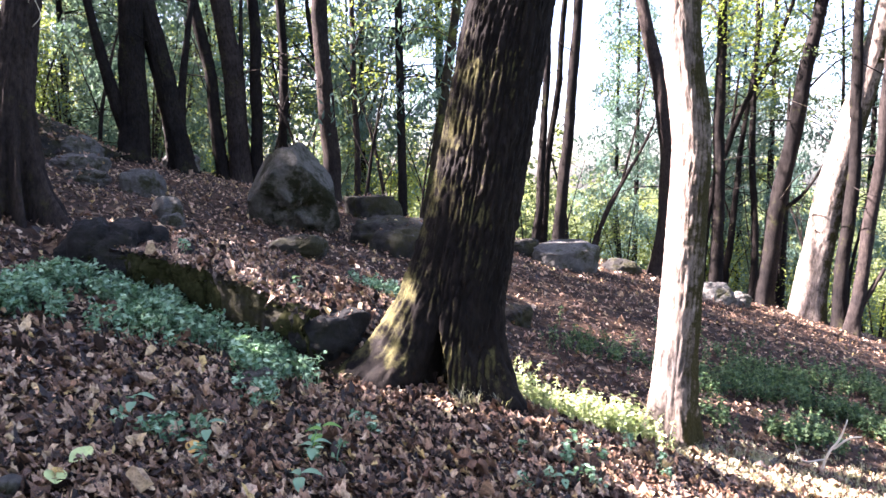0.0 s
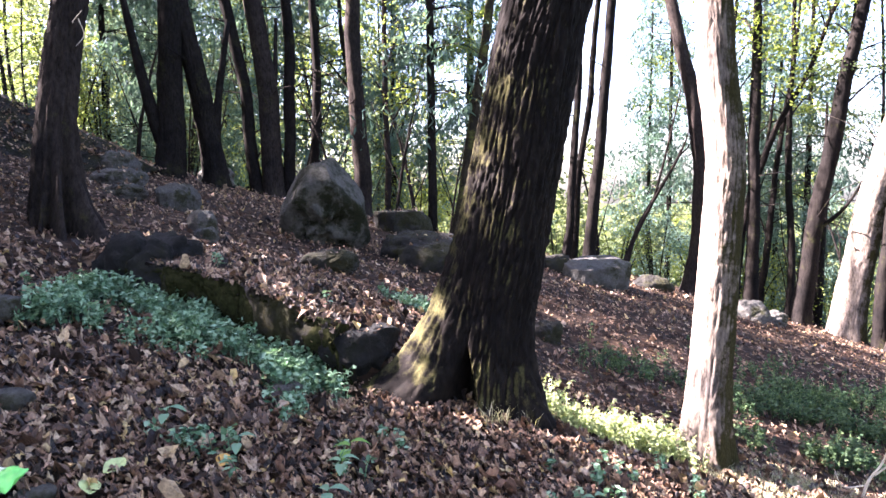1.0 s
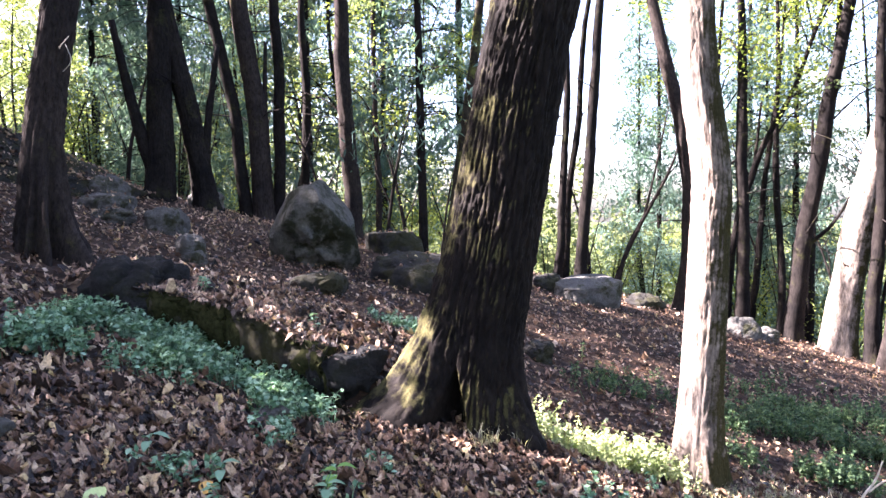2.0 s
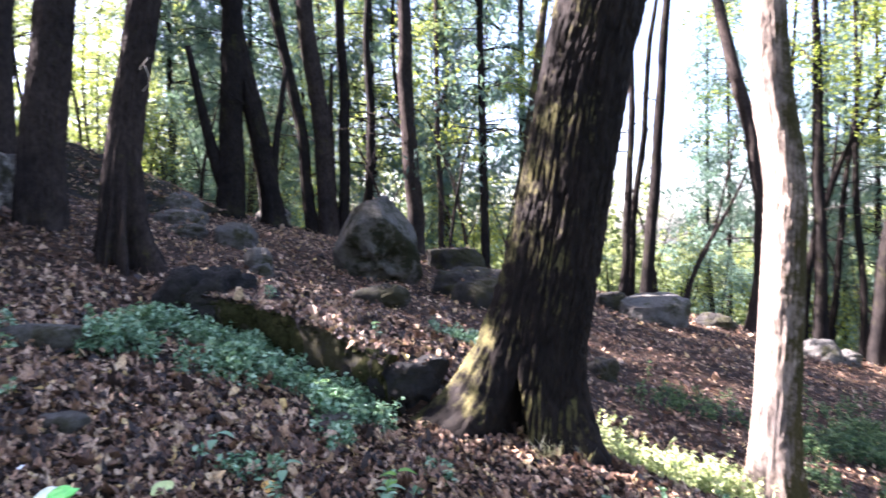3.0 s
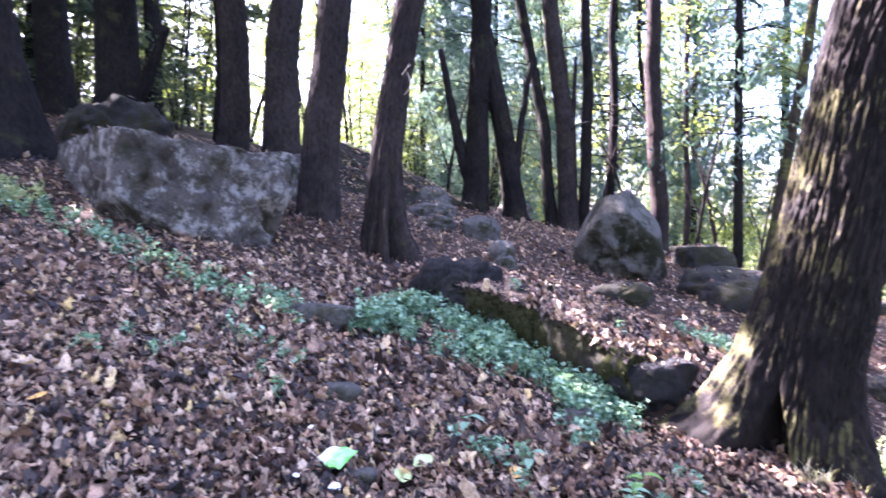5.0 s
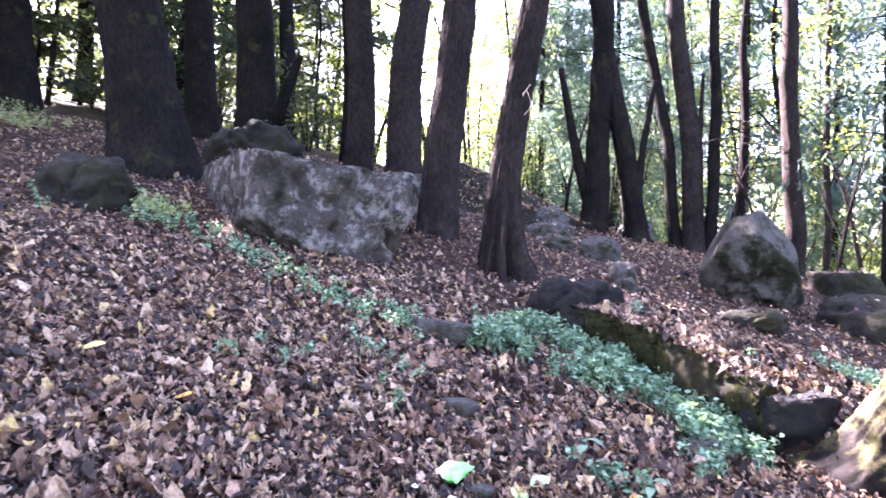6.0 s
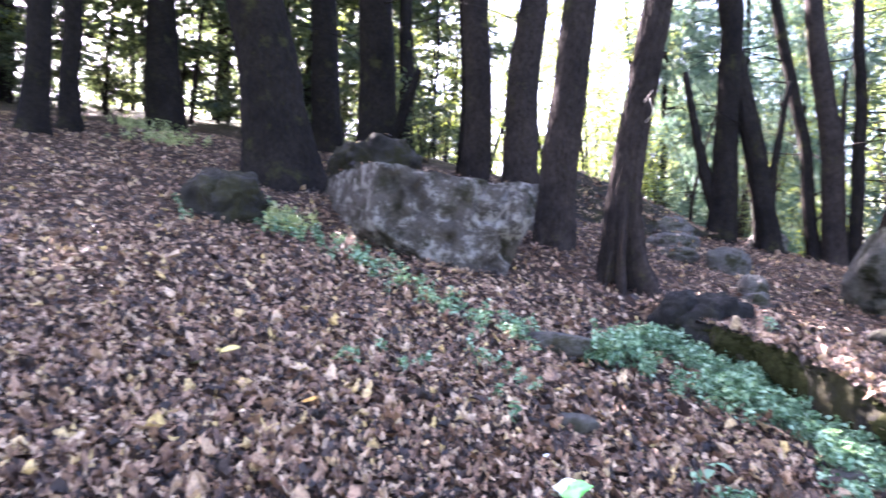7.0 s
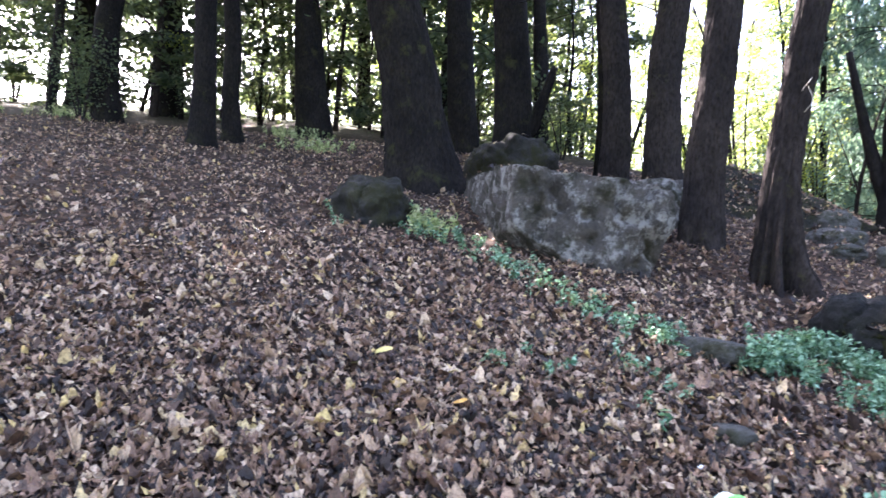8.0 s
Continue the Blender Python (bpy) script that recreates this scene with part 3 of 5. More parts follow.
# ---------------------------------------------------------------- trees
def crown_clumps(rng, base, top, spread, n):
    """Middles of leaf clumps round an axis from base to top."""
    t = rng.uniform(0, 1, n) ** 0.8
    a = rng.uniform(0, 2 * math.pi, n)
    r = spread * np.sqrt(rng.uniform(0.05, 1, n)) * np.sin(math.pi * (0.15 + 0.8 * t))
    return np.asarray(base) + (np.asarray(top) - base) * t[:, None] + np.stack([r * np.cos(a), r * np.sin(a), rng.normal(0, 0.2, n)], -1)


def tree(x, y, axis, diam, bark, seed, label, seg=20, step=0.12, rough=0.012, flare=0.12, roots=None, root_height=None, height=11.0, branches=(), crown=None, freq=9, stretch=0.09, twigs=4, hollow=None, boughs=(), group="woodland trees", name="broadleaf_tree"):
    """A tree whose stem leans along axis: pairs of (sideways, height) in the upright plane across the view from the
    origin.
    branches: (start share of the axis, side, forth, rise, radius). crown: (leaf material, clumps, leaves in each, leaf
    length, spread, bottom height).
    boughs: (x, y, z, spread, leaves) of leafy boughs that reach out from the stem, added out of view to cast shade."""
    rng = np.random.default_rng(seed)
    z0 = land_z(x, y)
    d = math.hypot(x, y)
    side = np.array((y / d, -x / d, 0))
    forth = np.array((x / d, y / d, 0))
    pts = [np.array((x, y, 0)) + side * s + np.array((0, 0, z)) for s, z in axis]
    pts[0][2] = min(pts[0][2], z0) - 0.25
    tip = pts[-1]
    lean = (pts[-1] - pts[-2]) / np.linalg.norm(pts[-1] - pts[-2])
    ztop = z0 + height
    if tip[2] < ztop - 0.5:
        rise = ztop - tip[2]
        pts.append(tip + lean * rise * 0.45 + forth * rng.normal(0, 0.1))
        pts.append(tip + lean * rise * 0.75 + np.array((rng.normal(0, 0.2), rng.normal(0, 0.2), rise * 0.25)))
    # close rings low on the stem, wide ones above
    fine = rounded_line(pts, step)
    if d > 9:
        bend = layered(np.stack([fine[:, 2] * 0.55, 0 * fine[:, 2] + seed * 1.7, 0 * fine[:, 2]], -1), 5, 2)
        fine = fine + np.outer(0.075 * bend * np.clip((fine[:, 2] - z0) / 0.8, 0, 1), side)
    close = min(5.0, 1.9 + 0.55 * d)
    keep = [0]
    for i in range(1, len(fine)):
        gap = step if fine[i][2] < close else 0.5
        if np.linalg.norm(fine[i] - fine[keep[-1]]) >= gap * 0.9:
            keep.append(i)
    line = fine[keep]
    hh = (line[:, 2] - z0) / height
    radii = diam / 2 * np.clip(1.04 - 0.22 * np.clip(hh / 0.35, 0, 1) - 0.7 * np.clip((hh - 0.35) / 0.65, 0, 1), 0.05, 2)
    root = new(name)
    root.matrix_world = pose(x, y, z0)
    o = np.array((x, y, z0))
    if roots is None:
        roots = [(k * 60 + rng.uniform(-20, 20), flare * rng.uniform(0.5, 1.2), rng.uniform(16, 30)) for k in range(6)] + [(0, flare * 0.3, 400)]
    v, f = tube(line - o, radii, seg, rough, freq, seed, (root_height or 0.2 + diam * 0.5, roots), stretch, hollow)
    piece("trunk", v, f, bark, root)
    if height < 5:
        twigs = 0
    for at, sd, fo, ri, rad in branches:
        p0 = line[int(at * (len(line) - 1))]
        end = p0 + side * sd + forth * fo + np.array((0, 0, ri))
        mid = (p0 + end) / 2 + np.array((0, 0, -0.12 * abs(ri))) + side * rng.normal(0, 0.06)
        ln = spline([p0, mid, end], 18)
        v, f = tube(ln - o, np.linspace(rad, rad * 0.35, 18), 8, rad * 0.12, 4, seed + 5)
        piece("branch", v, f, bark, root)
    for k in range(twigs):
        p0 = line[int(np.argmin(np.abs(line[:, 2] - (z0 + rng.uniform(1.6, 5.0)))))]
        a, ln_ = rng.uniform(0, 2 * math.pi), rng.uniform(0.5, 1.5)
        w = np.array((math.cos(a), math.sin(a), rng.uniform(-0.2, 0.6)))
        ln = spline([p0, p0 + w * ln_ * 0.5 + rng.normal(0, 0.08, 3), p0 + w * ln_ + rng.normal(0, 0.1, 3)], 9)
        v, f = tube(ln - o, np.linspace(0.014, 0.004, 9), 5)
        piece("twig", v, f, bark, root)
    for bx, by, bz, wide, leaves in boughs:
        end = np.array((bx, by, bz))
        i = int(np.argmin(np.abs(line[:, 2] - (bz - 0.5))))
        ln = spline([line[i], (line[i] + end) / 2 + np.array((0, 0, 0.2)), end], 12)
        v, f = tube(ln - o, np.linspace(0.05, 0.012, 12), 6)
        piece("bough", v, f, bark, root)
        at = end + rng.normal(0, 1, (leaves, 3)) * np.array((wide * 0.7, wide, wide * 0.42))
        v, f = leaf_cards(rng, at - o, 0.13, 0.08, 0.15)
        piece("spray", v, f, LEAF_MID, root)
    if crown:
        mat, clumps, leaves, length, spread, low = crown
        c = crown_clumps(rng, line[-1] * (1 - 0.0) * np.array((1, 1, 0)) + np.array((0, 0, z0 + low)), line[-1] + np.array((0, 0, 1.0)), spread, clumps)
        for q in c[: min(9, clumps)]:
            i = int(np.argmin(np.abs(line[:, 2] - (q[2] - 0.8))))
            ln = spline([line[i], (line[i] + q) / 2 + np.array((0, 0, 0.15)), q], 8)
            v, f = tube(ln - o, np.linspace(max(0.02, radii[i] * 0.45), 0.012, 8), 6)
            piece("limb", v, f, bark, root)
        at = np.repeat(c, leaves, 0) + rng.normal(0, 1, (clumps * leaves, 3)) * np.array((0.42, 0.42, 0.26)) * (0.5 + spread * 0.22)
        v, f = leaf_cards(rng, at - o, length, length * 0.62, 0.15)
        piece("crown", v, f, mat, root)
    return tagged(root, label, "tree", group)


HIGH = (LEAF_MID, 16, 120, 0.16, 1.9, 7.0)
THIN = (LEAF_MID, 3, 60, 0.14, 1.2, 9.0)
DENSE = (LEAF_MID, 34, 60, 0.36, 2.8, 5.0)


def polar(az, r):
    a = radians(az)
    return -math.sin(a) * r, math.cos(a) * r


def build_near_trees():
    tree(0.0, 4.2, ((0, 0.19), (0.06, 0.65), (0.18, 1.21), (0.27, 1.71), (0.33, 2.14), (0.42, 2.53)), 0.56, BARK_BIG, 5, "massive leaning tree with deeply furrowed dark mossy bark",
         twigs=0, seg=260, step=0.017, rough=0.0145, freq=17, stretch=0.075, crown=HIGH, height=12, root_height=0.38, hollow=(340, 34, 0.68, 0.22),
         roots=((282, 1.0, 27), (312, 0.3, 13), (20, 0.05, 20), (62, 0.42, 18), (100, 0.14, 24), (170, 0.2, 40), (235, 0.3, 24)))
    tree(1.78, 5.22, ((0, -0.5), (0.04, 0.14), (0.08, 0.89), (0.10, 1.5), (0.13, 1.84), (0.02, 2.3), (0.0, 2.80)), 0.31, BARK_SUNLIT, 9, "slim curving tree, bark coloured pale as in sun, shaded side darkened with moss", twigs=1, seg=96, step=0.03,
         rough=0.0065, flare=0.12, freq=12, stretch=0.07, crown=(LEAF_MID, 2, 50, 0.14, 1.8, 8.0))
    brown = tree(-3.7, 5.8, ((0.01, 1.15), (0.05, 1.82), (0.14, 2.58), (0.26, 3.30), (0.31, 3.61)), 0.30, BARK_BROWN, 14, "brown tree with spreading roots on the leafy slope", seg=110, step=0.03, rough=0.013, freq=11,
         root_height=0.52, crown=HIGH,
         roots=((290, 0.08, 18), (340, 0.12, 11), (12, 0.22, 9), (42, 0.5, 9), (72, 0.8, 10), (108, 0.5, 13), (200, 0.3, 30)))
    o = np.array(brown.location)
    for pts in (((-3.42, 5.86, 2.78), (-3.31, 5.8, 2.86), (-3.33, 5.76, 2.99)), ((-3.46, 5.9, 2.98), (-3.36, 5.74, 2.97), (-3.26, 5.7, 3.04))):
        v, f = tube(spline(pts, 10) - o, np.linspace(0.0045, 0.002, 10), 6)
        piece("broken_twig", v, f, BLEACHED, brown, "bleached broken twig")
    tree(-4.95, 6.45, ((0, 1.5), (0.07, 2.62), (0.18, 3.48), (0.21, 3.85)), 0.43, BARK_BROWN, 17, "straight brown tree beside the huge rock block", seg=96, step=0.04, rough=0.013, freq=11, flare=0.16, crown=HIGH)
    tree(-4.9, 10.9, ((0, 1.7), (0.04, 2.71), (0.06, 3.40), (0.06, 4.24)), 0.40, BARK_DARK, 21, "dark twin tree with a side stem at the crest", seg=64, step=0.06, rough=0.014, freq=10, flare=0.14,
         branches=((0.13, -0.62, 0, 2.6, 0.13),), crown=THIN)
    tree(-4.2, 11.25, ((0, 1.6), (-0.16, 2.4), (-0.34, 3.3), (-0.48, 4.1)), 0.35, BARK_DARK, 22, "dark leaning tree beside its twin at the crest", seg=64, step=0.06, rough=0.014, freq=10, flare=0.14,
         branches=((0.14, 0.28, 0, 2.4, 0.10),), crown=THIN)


build_near_trees()


def build_crest_trees():
    """The stems that stand along the crest."""
    tree(-3.75, 12.0, ((0, 1.2), (-0.2, 2.6), (-0.38, 3.7), (-0.5, 4.4)), 0.2, BARK_DARK, 31, "slender dark leaning tree on the crest", crown=(LEAF_MID, 2, 50, 0.14, 1.6, 8.0))
    tree(-3.5, 12.05, ((0, 1.2), (-0.11, 3.1), (-0.24, 4.5)), 0.35, BARK_BROWN, 32, "brown straight tree with a second stem", seg=28, branches=((0.12, 0.1, 0, 3.0, 0.08),), crown=(LEAF_MID, 2, 50, 0.14, 1.8, 8.0))
    tree(-3.25, 12.1, ((0, 1.2), (-0.02, 3.0), (-0.04, 4.5)), 0.19, BARK_DARK, 33, "thin dark straight tree on the crest", crown=(LEAF_MID, 2, 50, 0.14, 1.4, 8.0))
    tree(-3.1, 13.4, ((0, 1.0), (0.04, 3.6), (0.05, 4.9)), 0.16, BARK_DARK, 34, "thin dark tree beyond the crest", crown=(LEAF_MID, 2, 50, 0.14, 1.0, 9.4))
    tree(-1.99, 12.3, ((0, 1.0), (-0.06, 2.86), (-0.11, 4.61)), 0.29, BARK_BROWN, 35, "grey-brown straight tree behind the boulder", seg=28, crown=(LEAF_MID, 2, 50, 0.14, 1.7, 8.0))
    tree(-1.85, 14.8, ((0, 0.4), (-0.03, 3.1), (-0.03, 5.2)), 0.12, BARK_BROWN, 36, "thin grey tree beyond the crest", crown=(LEAF_BRIGHT, 17, 130, 0.1, 1.5, 2.2))
    tree(-0.31, 11.7, ((0, 0.55), (0.19, 2.40), (0.49, 3.98), (0.57, 4.44)), 0.16, BARK_MOSS, 38, "slender leaning tree with green mossy bark", seg=24, crown=(LEAF_MID, 2, 50, 0.14, 1.5, 8.0))
    tree(2.3, 13.6, ((0, 0.1), (0.15, 2.1), (0.28, 3.8), (0.35, 5.0)), 0.22, BARK_DARK, 39, "dark slender tree leaning over the crest", crown=(LEAF_MID, 2, 50, 0.14, 1.3, 8.0))
    tree(1.86, 13.8, ((0, 0.1), (0.10, 2.21), (0.24, 3.87), (0.3, 4.8)), 0.14, BARK_DARK, 40, "thin dark tree on the crest", crown=(LEAF_MID, 2, 50, 0.14, 1.2, 8.0))
    tree(2.1, 14.7, ((0, -0.2), (0.23, 2.26), (0.45, 4.27)), 0.14, BARK_DARK, 41, "thin dark curving tree beyond the crest", crown=(LEAF_MID, 2, 50, 0.14, 1.2, 8.0))
    tree(3.3, 14.6, ((-0.2, -0.4), (-0.04, 0.07), (0.28, 0.86), (0.51, 1.28), (0.84, 1.87), (1.17, 2.62)), 0.1, BARK_BROWN, 42, "thin bare sapling bent sideways and forked", height=3.6, branches=((0.5, 0.5, 0, 2.3, 0.032), (0.75, 0.3, 0.1, 0.7, 0.015)))
    tree(4.4, 13.6, ((-0.11, -0.5), (0.0, 0.53), (0.06, 1.99), (-0.16, 3.42), (-0.49, 4.92)), 0.33, BARK_BROWN, 43, "crooked brown tree with a forked second stem", seg=28, branches=((0.36, 0.28, 0, 1.9, 0.09),), crown=(LEAF_MID, 2, 50, 0.14, 1.4, 8.0))
    tree(5.75, 14.3, ((0.03, -1.0), (0.02, 1.5), (0.0, 3.3), (-0.04, 5.05)), 0.25, BARK_DARK, 44, "straight dark tree on the lower crest", seg=24, crown=(LEAF_BRIGHT, 20, 150, 0.09, 1.8, 4.2))
    tree(6.0, 14.5, ((-0.5, -1.2), (-0.35, 0.41), (-0.25, 1.57), (0.3, 2.95), (0.85, 3.9), (1.19, 4.97)), 0.16, BARK_DARK, 45, "thin dark tree forking as it leans", height=8, branches=((0.44, 0.35, 0, 2.1, 0.05), (0.3, 0.4, 0.1, 1.2, 0.03), (0.52, -0.4, 0, 0.9, 0.02)), crown=(LEAF_BRIGHT, 15, 130, 0.09, 1.5, 4.4))
    tree(6.2, 15.0, ((0.02, -1.3), (0.22, 0.39), (0.31, 2.09), (0.53, 3.72), (0.6, 5.0)), 0.13, BARK_DARK, 145, "slim dark bending tree behind the crest", height=8, branches=((0.3, -0.35, 0, 1.0, 0.03),), crown=(LEAF_MID, 6, 80, 0.12, 1.2, 4.4))
    tree(6.6, 14.5, ((0.05, -1.3), (0.0, 1.61), (-0.05, 3.1), (-0.08, 4.6)), 0.13, BARK_DARK, 46, "thin straight dark tree", crown=(LEAF_MID, 2, 50, 0.14, 1.2, 8.0))
    tree(6.27, 13.18, ((-0.03, -1.1), (0.15, 0.81), (0.49, 2.6), (0.81, 4.66)), 0.31, BARK_DARK, 47, "dark leaning tree with a side branch at the shoulder", seg=28, branches=((0.29, 0.95, 0, 1.35, 0.04), (0.32, 0.12, 0.1, 2.2, 0.06)), crown=(LEAF_MID, 2, 50, 0.14, 1.4, 8.0))
    tree(7.06, 12.78, ((-0.15, -1.3), (-0.08, -0.6), (0.06, 0.82), (0.52, 2.55), (0.82, 3.94)), 0.56, BARK_SUNLIT, 48, "thick leaning tree with sunlit pale bark", seg=64, step=0.06, rough=0.009, freq=12, twigs=7, branches=((0.26, -0.1, -0.3, 0.25, 0.025),), crown=(LEAF_MID, 2, 50, 0.14, 1.6, 8.0))
    tree(7.23, 12.5, ((0.13, -1.4), (0.2, 0.57), (0.22, 1.35), (0.24, 4.55)), 0.23, BARK_DARK, 49, "dark slim tree on the lower slope", crown=(LEAF_MID, 2, 50, 0.14, 1.3, 8.0))
    tree(7.4, 12.2, ((-0.01, -1.45), (0.17, 0.61), (0.31, 2.09), (0.4, 3.5)), 0.21, BARK_BROWN, 50, "brown slim tree on the lower slope", branches=((0.1, 0.4, 0, 0.8, 0.07),), crown=(LEAF_MID, 2, 50, 0.14, 1.3, 8.0))
    # bare bent saplings along the edge
    for k, (az, r, lean, high) in enumerate(((14.2, 14.6, 0.9, 3.0), (11.6, 13.4, -0.8, 2.6), (6.6, 13.6, 0.7, 3.2), (4.6, 14.2, -0.6, 2.8), (2.0, 14.0, 0.5, 2.4), (17.5, 14.4, -0.7, 3.4), (-5.3, 15.5, 0.5, 2.6), (-10.3, 15.8, -0.5, 3.0), (-25.2, 16.2, 0.6, 3.6), (-28.4, 15.6, -0.7, 3.0), (-31.0, 15.4, 0.5, 3.4), (26.5, 15.0, 0.6, 3.0), (20.5, 14.8, -0.5, 3.4))):
        x, y = polar(az, r)
        z = land_z(x, y)
        tree(x, y, ((0, z), (lean * 0.12, z + high * 0.35), (lean * 0.5, z + high * 0.72), (lean, z + high)), 0.05 + 0.012 * (k % 4), BARK_BROWN if k % 2 else BARK_DARK, 160 + k, "thin bare bent sapling at the crest's edge", seg=8, rough=0.003, flare=0.02, height=high + 0.4, branches=((0.35, -lean * 0.8, 0.1, high * 0.5, 0.018), (0.55, lean * 0.5, -0.2, high * 0.45, 0.014), (0.7, -lean * 0.4, 0.2, high * 0.3, 0.01)), group="bare saplings", name="sapling")
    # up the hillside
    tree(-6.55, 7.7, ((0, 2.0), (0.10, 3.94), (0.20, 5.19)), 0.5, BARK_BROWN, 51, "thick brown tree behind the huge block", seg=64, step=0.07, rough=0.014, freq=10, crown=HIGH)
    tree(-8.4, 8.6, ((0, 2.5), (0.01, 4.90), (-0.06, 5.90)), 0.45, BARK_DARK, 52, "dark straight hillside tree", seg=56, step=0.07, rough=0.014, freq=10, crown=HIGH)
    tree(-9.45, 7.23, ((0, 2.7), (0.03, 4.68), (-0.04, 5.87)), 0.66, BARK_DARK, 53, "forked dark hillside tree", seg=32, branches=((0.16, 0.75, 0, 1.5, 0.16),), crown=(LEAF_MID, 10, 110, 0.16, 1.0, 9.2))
    # The boughs are unseen additions that shade the massive trunk, ledge and terrace.
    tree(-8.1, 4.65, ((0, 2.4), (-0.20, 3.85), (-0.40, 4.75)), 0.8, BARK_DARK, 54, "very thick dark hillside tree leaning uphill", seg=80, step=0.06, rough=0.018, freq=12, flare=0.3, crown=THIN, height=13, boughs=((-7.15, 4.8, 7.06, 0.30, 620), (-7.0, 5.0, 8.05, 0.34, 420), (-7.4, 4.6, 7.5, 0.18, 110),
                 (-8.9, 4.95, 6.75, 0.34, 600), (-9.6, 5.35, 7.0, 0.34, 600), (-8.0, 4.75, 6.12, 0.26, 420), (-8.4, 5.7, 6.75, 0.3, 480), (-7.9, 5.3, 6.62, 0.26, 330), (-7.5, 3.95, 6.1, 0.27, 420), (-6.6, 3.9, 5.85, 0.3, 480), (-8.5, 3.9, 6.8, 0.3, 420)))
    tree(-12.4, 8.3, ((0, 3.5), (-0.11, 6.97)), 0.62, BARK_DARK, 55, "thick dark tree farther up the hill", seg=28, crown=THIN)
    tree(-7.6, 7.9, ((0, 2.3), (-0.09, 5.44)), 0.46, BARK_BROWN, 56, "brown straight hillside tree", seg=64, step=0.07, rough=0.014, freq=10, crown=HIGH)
    # Crown set low and dense so that it shades the herb hollow.
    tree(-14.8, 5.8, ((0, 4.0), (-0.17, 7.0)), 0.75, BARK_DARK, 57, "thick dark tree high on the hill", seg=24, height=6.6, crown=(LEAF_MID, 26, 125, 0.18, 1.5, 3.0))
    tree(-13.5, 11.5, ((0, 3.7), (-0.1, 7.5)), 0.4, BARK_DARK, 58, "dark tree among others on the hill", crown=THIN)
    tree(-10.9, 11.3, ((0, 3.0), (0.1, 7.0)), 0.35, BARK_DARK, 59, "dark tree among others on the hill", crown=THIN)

    # Added only to keep sun off the foreground leaves.
    tree(-12.6, 3.3, ((0, 3.4), (-0.05, 6.5)), 0.3, BARK_DARK, 60, "slim dark tree added up the hill to shade the foreground", crown=(LEAF_MID, 18, 130, 0.2, 0.5, 6.5), height=11.5)
    # Trees added for shade, uphill and unseen behind the camera.
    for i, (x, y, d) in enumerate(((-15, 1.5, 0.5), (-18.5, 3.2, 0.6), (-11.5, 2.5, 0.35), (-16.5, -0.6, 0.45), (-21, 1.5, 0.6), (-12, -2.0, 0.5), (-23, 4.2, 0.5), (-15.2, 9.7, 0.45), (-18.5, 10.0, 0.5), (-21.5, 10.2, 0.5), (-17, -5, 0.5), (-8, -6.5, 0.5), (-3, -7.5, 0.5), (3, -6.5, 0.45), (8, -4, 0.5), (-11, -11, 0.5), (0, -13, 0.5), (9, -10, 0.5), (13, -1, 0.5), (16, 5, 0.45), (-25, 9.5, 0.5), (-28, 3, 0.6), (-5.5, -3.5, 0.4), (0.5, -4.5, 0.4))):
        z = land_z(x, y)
        tree(x, y, ((0, z), (0.1, z + 4), (0.05, z + 6)), d, BARK_DARK, 70 + i, "dark-stemmed tree added to cast shade on the slope", crown=DENSE, height=11 + (i % 3))


build_crest_trees()


def conifer(seed, height, spread, bark, bare=0.0, dense=1.0):
    """A spruce: stem, drooping whorled branches, hanging needle sprays. Stands at the origin."""
    rng = np.random.default_rng(seed)
    root = new("conifer")
    line = spline([(0, 0, -0.4), (rng.normal(0, 0.05), 0, height * 0.5), (0, rng.normal(0, 0.05), height)], 24)
    v, f = tube(line, np.linspace(height * 0.006 + 0.015, 0.012, 24), 12, 0.006, 5, seed)
    piece("trunk", v, f, bark, root)
    limbs, at, n = [], [], 0
    z = height * bare + 0.6
    while z < height - 0.3:
        reach = spread * (1 - (z / height)) ** 0.75 + 0.15
        for k in range(5):
            if rng.random() < 0.18:
                continue
            a = rng.uniform(0, 2 * math.pi)
            ln_ = reach * rng.uniform(0.65, 1.1)
            w = np.array((math.cos(a), math.sin(a), 0))
            p0 = np.array((0, 0, z + rng.normal(0, 0.1)))
            ln = spline([p0, p0 + w * ln_ * 0.5 + (0, 0, 0.02), p0 + w * ln_ + (0, 0, -0.28 * ln_)], 6)
            limbs.append(tube(ln, np.linspace(0.014, 0.004, 6), 3))
            m = int(56 * dense * ln_)
            t = rng.uniform(0.15, 1, m)[:, None]
            c = ln[0] * (1 - t) + ln[-1] * t + np.stack([rng.normal(0, 0.1, m), rng.normal(0, 0.1, m), -np.abs(rng.normal(0.1, 0.17, m))], -1)
            at.append(c)
        z += rng.uniform(0.28, 0.48)
    v, f = joined(limbs)
    tagged(piece("branchwork", v, f, bark, root), kind="stuff")
    v, f = leaf_cards(rng, np.vstack(at), 0.2, 0.046, 1.3, 0.2)
    piece("needles", v, f, NEEDLE, root)
    return tagged(root, "tall dark green conifer with drooping needle branches", "tree", "valley conifers")


